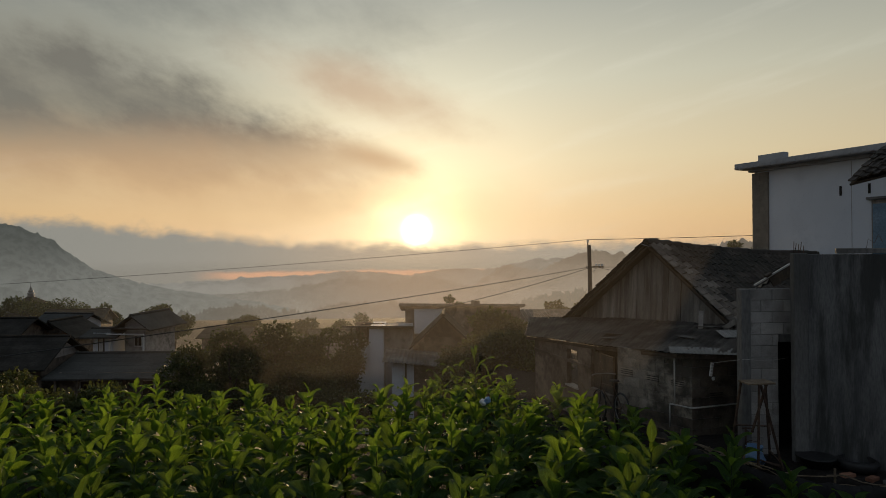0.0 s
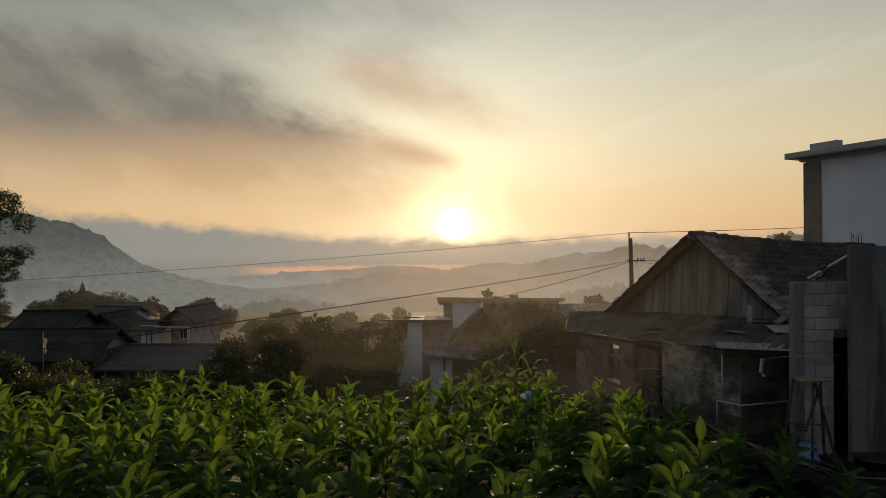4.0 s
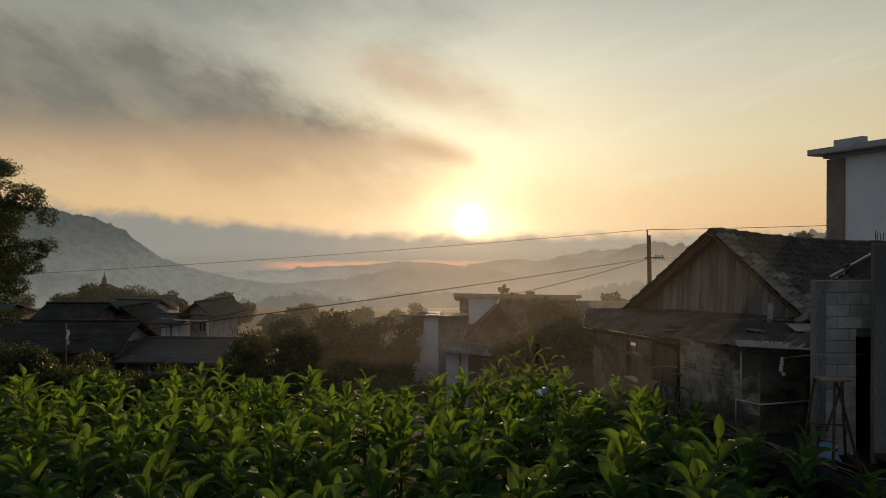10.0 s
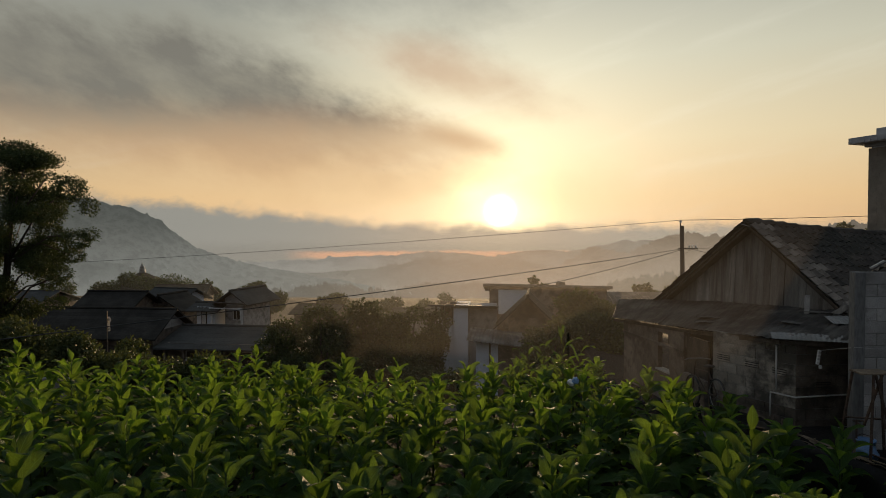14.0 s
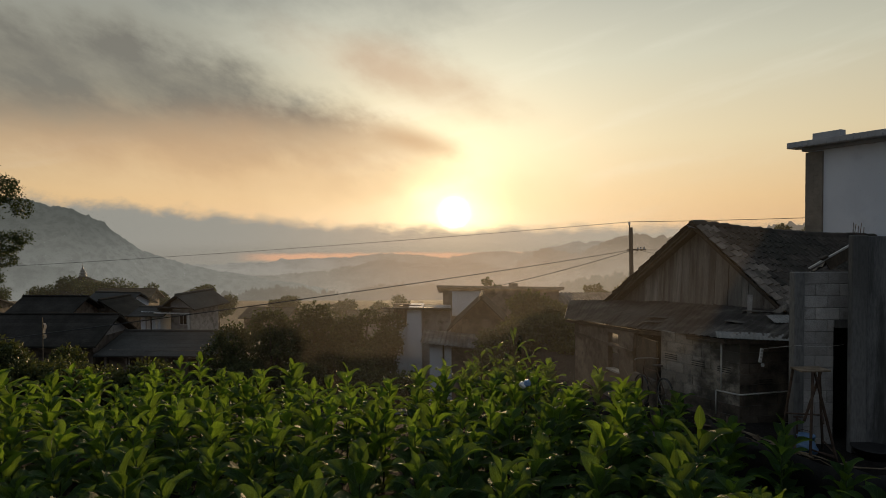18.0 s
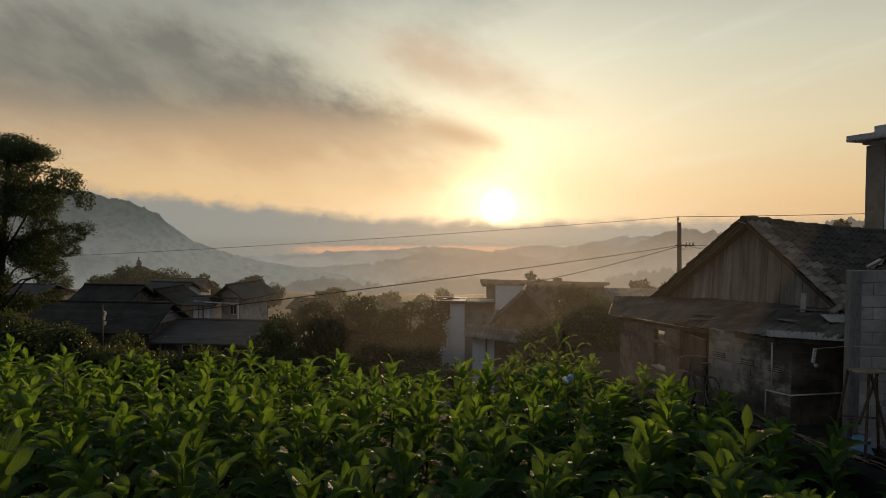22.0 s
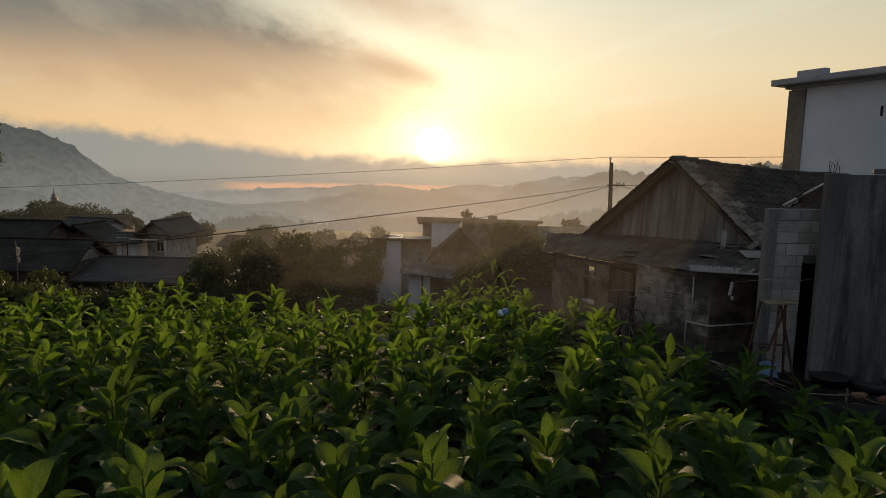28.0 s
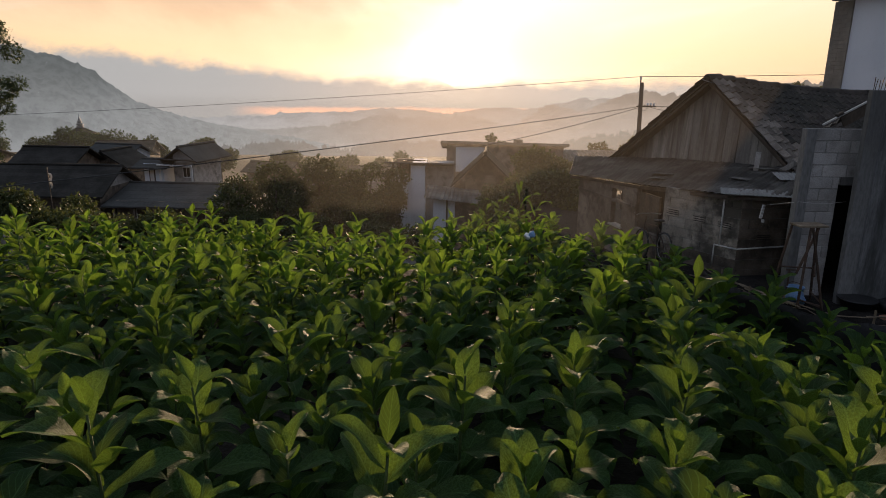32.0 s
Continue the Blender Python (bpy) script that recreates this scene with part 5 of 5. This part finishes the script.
    part("rail", boxed(0.0, 0.95, -0.06, -0.01, 4.3, 4.36), TIMBER, at)
    # lower shed in front of it
    at = thing("grey_shed", pose(-1.25, 28.5, -4.77, 0, 0, -3), "grey shed with a sloping sheet roof", "shed")
    part("wall", boxed(0.3, 0.9, 0.0, 2.0, -1.0, 3.42), WHITE, at, "pale wall")
    part("wall", boxed(0.98, 1.3, 0.0, 2.0, -1.0, 3.40), WHITE, at, "pale wall")
    part("wall", boxed(1.3, 2.9, 0.1, 2.0, -1.0, 3.2), PLASTER, at)
    part("post", boxed(0.9, 0.98, -0.06, 0.04, -1.0, 3.44), TIMBER, at)
    part("roof", corrugated(3.1, 2.0, pose(-0.1, -0.5, 3.55, 0, 5, 0) @ pose(0, 0, 0, 9, 0, 0), 0.2, 0.025, 3), SHEET, at)
    # gabled house behind the maize, end on
    house(pose(1.5, 30.2, 0.62, 0, 0, 86), 2.4, 1.25, 1.2, 6.0, "brown gabled house with old sheet roof among trees", PLASTER, FAR_TILE, 6, gable=BROWN_BLOCK)
    # mosque
    at = thing("mosque", pose(-66.2, 110.0, -11.8), "small mosque with tiered roof and silver finial", "mosque")
    part("wall", boxed(-5, 5, -5, 5, 0, 5.0), WHITE, at)
    part("lower_roof", lathe(((7.6, 4.6), (3.6, 6.6), (0.4, 6.7)), 4, pose(0, 0, 0, 0, 0, 45)), FAR_TILE, at)
    part("upper_roof", lathe(((4.0, 6.6), (0.5, 8.3), (0.1, 8.3)), 4, pose(0, 0, 0, 0, 0, 45)), FAR_TILE, at)
    part("finial", lathe(((0.55, 8.2), (0.6, 8.5), (0.3, 8.6), (0.62, 8.75), (0.5, 8.95), (0.25, 9.05), (0.45, 9.2), (0.3, 9.45), (0.12, 9.55), (0.2, 9.7), (0.05, 10.0), (0.03, 10.6)), 12), ZINC, at, "tiered silver finial", True)
    # flag on a cane
    at = thing("flag", pose(-19.9, 30.0, land(-19.9, 30.0)), "white flag hanging limp on a thin cane", "flag")
    h = -0.3 - land(-19.9, 30.0)
    part("cane", tubed([(0, 0, 0), (0, 0, h)], 0.025, sides=5), BAMBOO, at)
    bm = bmesh.new()
    rows = [[bm.verts.new((0.02 + 0.14 * u * (1 - 0.5 * abs(v - 0.6)) + 0.05 * math.sin(v * 9), 0.06 * math.sin(u * 7 + v * 3), h - 0.3 - v * 0.75)) for u in (0, 0.33, 0.66, 1)] for v in np.linspace(0, 1, 8)]
    for a, b in zip(rows, rows[1:]):
        for i in range(3):
            bm.faces.new((a[i], a[i + 1], b[i + 1], b[i]))
    bmesh.ops.solidify(bm, geom=bm.faces[:], thickness=0.006)
    part("cloth", bm, CLOTH, at, "", True)
    # low dark garden wall at the field's far side
    part_wall = tagged(part("garden_wall", boxed(-26.0, -11.2, 15.6, 15.75, -1.5, -0.25, bevel=0.02), MORTAR), "low dark wall at the far side of the field", "wall", kind="structure")


build_village()


# ---- trees ----
def leaf_cloud(name, clumps, count, size, material, parent, seed, label=""):
    """A crown of many small bent leaves gathered in clumps (x, y, z, rx, rz)."""
    rng = np.random.default_rng(seed)
    weights = np.array([c[3] ** 2 * c[4] for c in clumps])
    pick = rng.choice(len(clumps), count, p=weights / weights.sum())
    cl = np.array(clumps)[pick]
    way = rng.normal(size=(count, 3))
    way /= np.linalg.norm(way, axis=1)[:, None]
    rad = rng.uniform(0.25, 1.0, count) ** 0.45 * (1 + 0.13 * rng.normal(size=count))
    at = cl[:, :3] + way * rad[:, None] * cl[:, [3, 3, 4]]
    tip = rng.normal(size=(count, 3)) + way * 0.8 + (0, 0, -0.3)
    tip /= np.linalg.norm(tip, axis=1)[:, None]
    side = np.cross(tip, rng.normal(size=(count, 3)))
    side /= np.linalg.norm(side, axis=1)[:, None]
    up = np.cross(side, tip)
    s = (size * rng.uniform(0.6, 1.4, count))[:, None]
    quads = np.stack([at, at + tip * s * 0.5 + side * s * 0.26 + up * s * 0.08, at + tip * s, at + tip * s * 0.5 - side * s * 0.26 + up * s * 0.08], 1)
    me = bpy.data.meshes.new(name)
    me.from_pydata(quads.reshape(-1, 3).tolist(), [], np.arange(count * 4).reshape(-1, 4).tolist())
    me.materials.append(material)
    return part(name, me, None, parent, label)


def tree(x, y, z, clumps, trunk_r, count, size, label, name="tree", material=None, seed=0, limbs=6, group="trees", thin=0.4):
    """A tree at its base; clumps are relative to the base."""
    at = thing(name, pose(x, y, z), label, "tree" if "bush" not in name else "bush", group)
    rng = random.Random(seed)
    top = max(clumps, key=lambda c: c[2])
    mid = Vector((sum(c[0] for c in clumps) / len(clumps) * 0.5, sum(c[1] for c in clumps) / len(clumps) * 0.5, top[2] * 0.5))
    bm = tubed([(0, 0, -0.3), mid * 0.5 + Vector((rng.uniform(-0.1, 0.1), 0, 0)), mid, Vector(top[:3])], trunk_r, trunk_r * 0.25, 8)
    part("trunk", bm, BARK, at, "", True)
    for c in rng.sample(list(clumps), min(limbs, len(clumps))):
        start = mid * rng.uniform(0.5, 1.2)
        end = Vector(c[:3])
        bend = (start + end) / 2 + Vector((0, 0, 0.15 * (end - start).length))
        part("limb", tubed([start, bend, end], trunk_r * thin, trunk_r * 0.08, 6), BARK, at, "", True)
    leaf_cloud("crown", clumps, count, size, material or FOLIAGE, at, seed)
    return at


def round_clumps(n, w, h, z0, seed, size=(0.5, 1.0), flat=0.75):
    rng = random.Random(seed)
    out = []
    while len(out) < n:
        x, y, z = (rng.uniform(-1, 1) for _ in range(3))
        if x * x + y * y + z * z < 1:
            r = rng.uniform(*size)
            out.append((x * w, y * w * 0.8, z0 + h / 2 + z * h / 2, r, r * flat))
    return out


def build_trees():
    # the big tree beside the village
    clumps = [(3.2, 0, 7.5, 0.72, 0.62), (3.6, 0.3, 6.9, 0.42, 0.42), (1.5, 0, 8.65, 1.25, 0.42), (2.5, -0.2, 8.6, 0.5, 0.3), (0.4, 0.4, 9.0, 1.1, 0.55), (3.4, 0, 5.6, 0.62, 0.48), (3.75, 0.2, 5.8, 0.36, 0.34),
              (2.8, 0, 4.3, 0.48, 0.46), (2.9, 0.3, 5.0, 0.52, 0.34), (2.7, -0.3, 6.6, 0.7, 0.46), (1.0, 0.5, 7.0, 1.2, 0.9), (0.3, -0.6, 5.8, 1.3, 1.15), (1.0, 0.6, 4.9, 1.1, 0.9), (0.5, -0.4, 3.9, 1.1, 0.6), (1.9, 0.3, 5.9, 0.7, 0.5),
              (2.1, -0.2, 4.7, 0.62, 0.5), (1.9, 0.3, 4.0, 0.52, 0.36), (1.7, -0.4, 7.6, 0.62, 0.4), (-1.4, 0, 7.6, 1.6, 1.2), (-1.8, 0.4, 5.4, 1.7, 1.4), (-1.2, -0.4, 3.6, 1.5, 1.1), (-3.6, 0, 6.6, 1.8, 1.5), (-4.0, 0, 4.2, 1.9, 1.5),
              (2.3, 0.2, 3.2, 0.5, 0.3), (0.9, 0.2, 2.9, 0.9, 0.5), (0.8, 0.3, 8.1, 0.9, 0.42), (2.2, 0.1, 8.05, 0.4, 0.22), (1.6, -0.3, 6.6, 0.6, 0.4), (1.7, 0.2, 5.2, 0.6, 0.45)]
    tree(-19.2, 22.0, -2.2, [(x, y * 2, z, r * 0.9, h * 0.86) for x, y, z, r, h in clumps], 0.24, 230000, 0.084, "tall spreading tree with dark ragged crown", seed=3, limbs=16, thin=0.2)
    # bushes below it, on the bank past the field
    rng = random.Random(55)
    for i, (x, y, top, w) in enumerate(((-19.0, 18.5, 1.2, 1.7), (-16.6, 18.0, 1.05, 1.5), (-14.4, 18.3, 1.2, 1.5), (-12.4, 17.6, 0.85, 1.4), (-10.6, 17.8, 0.4, 1.2), (-22.0, 19.5, 1.0, 1.8), (-9.0, 18.5, -0.3, 1.1), (-12.8, 19.2, 0.4, 1.4), (-17.8, 17.6, 1.0, 1.6), (-15.5, 17.5, 0.95, 1.6), (-13.4, 17.3, 0.8, 1.5))):
        z = land(x, y)
        tree(x, y, z, round_clumps(9, w, (top - z) * 0.75, (top - z) * 0.15, 60 + i, (0.4, 0.75)), 0.09, 8000, 0.12, "dense dark bush on the bank past the field", "bush", BUSH, 60 + i, 4, "bank bushes")
    # dark trees in the middle of the village
    for i, (x, y, top, w, n) in enumerate(((-7.6, 26.0, 0.4, 1.3, 10), (-6.0, 26.3, 0.95, 1.0, 9), (-9.0, 26.5, -0.4, 1.2, 8), (-5.0, 27.0, -0.2, 1.0, 8), (-4.2, 30.0, 0.2, 1.2, 9), (-3.4, 30.5, 0.05, 1.0, 8), (-5.4, 30.3, -0.3, 1.0, 7), (-7.0, 25.0, -1.2, 1.6, 8), (-10.2, 25.5, -1.4, 1.3, 7), (-3.2, 25.0, -1.3, 1.3, 7))):
        z = land(x, y)
        tree(x, y, z, round_clumps(n, w, (top - z) * 0.62, (top - z) * 0.32, 90 + i, (0.5, 0.85)), 0.12, 9000, 0.14, "dark garden tree between the houses", "tree", FOLIAGE, 90 + i, 5)
    # foliage round the dark tiled house
    for i, (x, y, top, w) in enumerate(((1.9, 22.2, 0.5, 0.9), (3.2, 22.0, 0.6, 1.0), (2.6, 21.5, -0.3, 1.2), (4.2, 21.6, -0.2, 0.9), (2.6, 25.0, 1.2, 0.8), (3.4, 25.6, 1.1, 0.7), (3.0, 24.2, 0.5, 1.3), (4.3, 25.4, 1.0, 0.7), (2.0, 23.6, 0.1, 0.8), (4.9, 26.0, 0.7, 0.6), (1.7, 26.5, 0.5, 0.6))):
        z = land(x, y)
        tree(x, y, z, round_clumps(8, w, (top - z) * 0.7, (top - z) * 0.25, 120 + i, (0.35, 0.65)), 0.08, 5000, 0.13, "leafy shrub beside the dark tiled house", "bush", BUSH, 120 + i, 4, "garden shrubs")
    # trees by the pole, behind the roofs, by the mosque
    spots = [(12.3, 45, 1.2, 0.9), (13.6, 46, 1.5, 1.4), (13.4, 60, -0.8, 1.3), (15.0, 61, -1.6, 1.4), (69.5, 120, 8.2, 3.8), (64, 122, 6.3, 2.6), (75, 121, 7.4, 3.4), (3.0, 48, 1.1, 0.9),
             (-63, 104, -3.0, 3.4), (-57, 104, -2.8, 3.4), (-52, 106, -5.0, 2.6), (-69, 104, -5.2, 3.0), (-44, 108, -5.2, 2.8), (-38, 100, -6.2, 2.6), (-75, 100, -5.0, 3.0), (-30, 112, -7.0, 2.6), (-20, 110, -7.5, 2.5), (-12, 118, -8.0, 3.0)]
    for i, (x, y, top, w) in enumerate(spots):
        z = land(x, y)
        h = max(3.0, top - z)
        tree(x, y, top - h, round_clumps(11, w, h * 0.6, h * 0.38, 150 + i, (w * 0.28, w * 0.5)), 0.16, 3000, 0.12 + y * 0.0025, "hazy tree standing among village roofs", "tree", FOLIAGE, 150 + i, 5)


build_trees()


def build_oddments():
    for i, (x, y, z, lean, length) in enumerate(((6.36, 13.25, 1.95, 3, 0.42), (6.6, 13.0, 1.92, 55, 0.5), (6.75, 12.9, 1.95, 30, 0.35))):
        ob = tagged(part("loose_board", boxed(-0.05, 0.05, -0.01, 0.01, 0.0, length, bevel=0.004), BLOCK if i == 0 else PLANK), "short weathered board propped on the lean-to roof", "board", "loose boards")
        ob.matrix_world = pose(x, y, z, 4, lean, -40)
    rng = random.Random(40)
    for i in range(7):
        x, y = 4.15 + rng.uniform(-0.25, 0.2), 12.95 + rng.uniform(-0.3, 0.3)
        ob = tagged(part("bamboo_cane", tubed([(0, 0, 0), (rng.uniform(-0.5, 0.5), rng.uniform(0.1, 0.3), rng.uniform(0.7, 1.2))], 0.012, 0.008, 5), BAMBOO), "dry bamboo cane leaning by the wash house", "cane", "leaning canes")
        ob.matrix_world = pose(x, y, land(x, y) - 0.03)
    at = thing("plastic_bag", pose(1.28, 10.3, 0.98), "small blue and white plastic bag caught on leaves", "bag")
    for k, (mat, dx) in enumerate(((PLASTIC_WHITE, 0.0), (PLASTIC_BLUE, 0.07))):
        bm = bmesh.new()
        bmesh.ops.create_icosphere(bm, subdivisions=3, radius=0.055)
        for v in bm.verts:
            v.co *= 1 + 0.5 * noise.noise(v.co * 22 + Vector((k * 5, 0, 0)))
            v.co += Vector((dx, 0, 0.2 + 0.03 * k))
        part("fold", bm, mat, at, "", True)
    part("snag", tubed([(0.03, 0.0, -1.0), (0.03, 0.0, 0.2)], 0.008, sides=5), STEM, at)


build_oddments()

# ---- field ----
def leaf_arrays(length, width, lift, droop, cup, nu, nv, seed):
    """Vertices, faces and uvs of one tobacco leaf: base at the origin, growing along +x, folded along its midrib."""
    rng = random.Random(seed)
    verts, uvs, faces = [], [], []
    a, x, z = radians(lift), 0.0, 0.0
    ph = rng.uniform(0, 6)
    for i in range(nv + 1):
        s = i / nv
        w = width * 0.5 * max(0.06, min(1.0, 0.02 + s / 0.42) ** 0.75 * max(0.0, 1.0 - max(0.0, (s - 0.42) / 0.58) ** 1.8) ** 0.82)
        for j in range(nu + 1):
            u = j / nu * 2 - 1
            wave = 0.04 * length * math.sin(s * 9 + ph + (2.0 if u > 0 else 0.0)) * u * u
            off = abs(u) * w * cup
            nx, nz = -math.sin(a), math.cos(a)
            verts.append((x + nx * (off + wave), u * w * math.sqrt(max(0.1, 1 - cup * cup * 0.6)), z + nz * (off + wave)))
            uvs.append((j / nu, s))
        x += math.cos(a) * length / nv
        z += math.sin(a) * length / nv
        a -= radians(droop) / nv * (0.12 + 2.64 * s * s)
    for i in range(nv):
        for j in range(nu):
            k = i * (nu + 1) + j
            faces.append((k, k + 1, k + nu + 2, k + nu + 1))
    return np.array(verts), faces, np.array(uvs)


def mesh_from(name, verts, faces, uvs, material):
    me = bpy.data.meshes.new(name)
    me.from_pydata([tuple(v) for v in verts], [], faces)
    layer = me.uv_layers.new(name="UVMap")
    idx = np.empty(len(me.loops), dtype=np.int32)
    me.loops.foreach_get("vertex_index", idx)
    layer.data.foreach_set("uv", np.asarray(uvs)[idx].ravel())
    me.materials.append(material)
    me.polygons.foreach_set("use_smooth", np.ones(len(me.polygons), dtype=bool))
    return me


def leaf_plan(height, seed):
    """Where the leaves of one plant sit: (height, turn, length, lift, droop)."""
    rng = random.Random(seed)
    out, turn = [], rng.uniform(0, 360)
    n = rng.randrange(15, 18)
    for i in range(n):
        f = i / (n - 1)
        z = height * (0.14 + 0.82 * f)
        length = (0.48 - 0.08 * f) * rng.uniform(0.76, 1.18) * (1.0 if f < 0.85 else 1.0 - (f - 0.85) * 2.8)
        lift = 20 + 34 * f + 18 * f ** 4 + rng.uniform(-14, 14)
        droop = 84 - 26 * f + rng.uniform(-34, 60)
        out.append((z, turn, length, lift, droop))
        turn += 137.5 + rng.uniform(-16, 16)
    for i in range(4):
        out.append((height * rng.uniform(0.06, 0.22), turn, 0.40 * rng.uniform(0.85, 1.15), 12 + rng.uniform(-8, 14), 60 + rng.uniform(-10, 30)))
        turn += 95 + rng.uniform(-20, 20)
    return out


def build_field():
    rng = random.Random(101)
    # shared leaf meshes by kind
    kinds = []
    for k, (lift, droop) in enumerate(((6, 62), (16, 100), (26, 66), (36, 118), (46, 62), (58, 92), (72, 34))):
        for v in range(2):
            kinds.append((lift, droop, leaf_arrays(1.0, 0.47 - 0.012 * k + 0.05 * v, lift, droop + 14 * v, 0.22 + 0.05 * k, 4, 12, k * 7 + v)))
    meshes = [mesh_from("leaf", *arr, TOBACCO) for _, _, arr in kinds]

    def nearest(lift, droop):
        return min(range(len(kinds)), key=lambda i: abs(kinds[i][0] - lift) + 0.3 * abs(kinds[i][1] - droop) + rng.uniform(0, 6))

    def stem_mesh(height):
        return mesh_of("stem", tubed([(0, 0, -0.05), (0.01, 0.0, height * 0.5), (0.0, 0.01, height * 0.95)], 0.015, 0.006, 6), STEM, True)

    LABEL = "leafy green tobacco plant growing in field soil"
    near, far = [], []
    for v in range(8):
        h = 0.98 + 0.04 * v
        at = thing("tobacco_plant", pose(0, 0, 0), LABEL, "tobacco plant", "tobacco plants in the field")
        st = stem_mesh(h)
        part("stem", st, None, at)
        vs, fs, us = [], [], []
        n = 0
        for z, turn, length, lift, droop in leaf_plan(h, 300 + v):
            k = nearest(lift, droop)
            m = pose(0, 0, z, 0, 0, turn) @ Matrix.Diagonal((length, length * 1.05, length, 1))
            ob = part("leaf", meshes[k], None, at)
            ob.matrix_local = m
            arr = kinds[k][2]
            mm = np.array(m)
            vs.append(arr[0] @ mm[:3, :3].T + mm[:3, 3])
            fs.extend([tuple(n + i for i in f) for f in arr[1]])
            us.append(arr[2])
            n += len(arr[0])
        near.append(at)
        far_at = thing("tobacco_plant", pose(0, 0, 0), LABEL, "tobacco plant", "tobacco plants in the field")
        part("stem", st, None, far_at)
        part("foliage", mesh_from("foliage", np.concatenate(vs), fs, np.concatenate(us), TOBACCO_FAR), None, far_at)
        far.append((far_at, np.concatenate(vs), fs, np.concatenate(us)))
    # planting: rows running away from the camera
    spots = []
    x = -18.5
    while x < 10.0:
        y = 1.9 + rng.uniform(0, 0.4)
        while y < 13.2:
            px, py = x + rng.uniform(-0.14, 0.14) + 0.33 * (y - 6), y + rng.uniform(-0.1, 0.1)
            y += 0.56
            if yard_side(px, py) > (-0.3 if py < 7.8 else -0.55) or py > 12.4 + 0.6 * math.sin(px) or abs(px) > 2.4 + py * 0.95:
                continue
            if rng.random() < 0.05:
                continue
            spots.append((px, py))
        x += 0.80
    spots.sort(key=lambda s: s[0] ** 2 * 0.6 + s[1] ** 2)
    rest_v, rest_f, rest_u, n = [], [], [], 0
    used = set()
    for i, (px, py) in enumerate(spots):
        v = rng.randrange(8)
        scale = rng.uniform(0.86, 1.14) * (1.1 if px > 2.4 and 4.0 < py < 10.5 else 1.0)
        m = pose(px, py, land(px, py) - 0.01, rng.uniform(-4, 4), rng.uniform(-4, 4), rng.uniform(0, 360))
        if i < 300:
            src = near[v] if i < 130 else far[v][0]
            key = (v, i < 130)
            if key not in used:
                used.add(key)
                src.matrix_world = m
                src.scale = (scale, scale, scale)
            else:
                ob = copy_thing(src, m)
                ob.scale = (scale, scale, scale)
        else:
            _, a, f, u = far[v]
            mm = np.array(m) * 1.0
            rest_v.append(a * scale @ mm[:3, :3].T + mm[:3, 3])
            rest_f.extend([tuple(n + k for k in q) for q in f])
            rest_u.append(u)
            n += len(a)
    for v in range(8):
        for key, src in (((v, True), near[v]), ((v, False), far[v][0])):
            if key not in used:
                for o in (*src.children_recursive, src):
                    bpy.data.objects.remove(o)
    if rest_v:
        tagged(part("tobacco_rows", mesh_from("tobacco_rows", np.concatenate(rest_v), rest_f, np.concatenate(rest_u), TOBACCO_FAR)), "outer rows of leafy green tobacco plants", "tobacco plants", kind="stuff")


build_field()


def build_maize():
    rng = random.Random(9)
    for i, (x, y, h) in enumerate(((1.0, 12.5, 1.45), (1.35, 12.4, 1.8), (1.7, 12.6, 1.4), (0.7, 12.7, 1.3))):
        at = thing("maize_plant", pose(x, y, land(x, y)), "tall maize plant with arching narrow leaves", "maize plant", "maize plants")
        part("stem", tubed([(0, 0, -0.05), (0.02, 0, h * 0.5), (0.0, 0.02, h)], 0.015, 0.006, 6), STEM, at)
        for k in range(9):
            z = h * (0.2 + 0.09 * k)
            arr = leaf_arrays(0.75 - 0.03 * k, 0.065, 62 - rng.uniform(0, 18), 120 + rng.uniform(-30, 30), 0.3, 2, 10, 900 + i * 20 + k)
            ob = part("leaf", mesh_from("maize_leaf", *arr, TOBACCO), None, at)
            ob.matrix_local = pose(0, 0, z, 0, 0, k * 172 + rng.uniform(-30, 30))


build_maize()
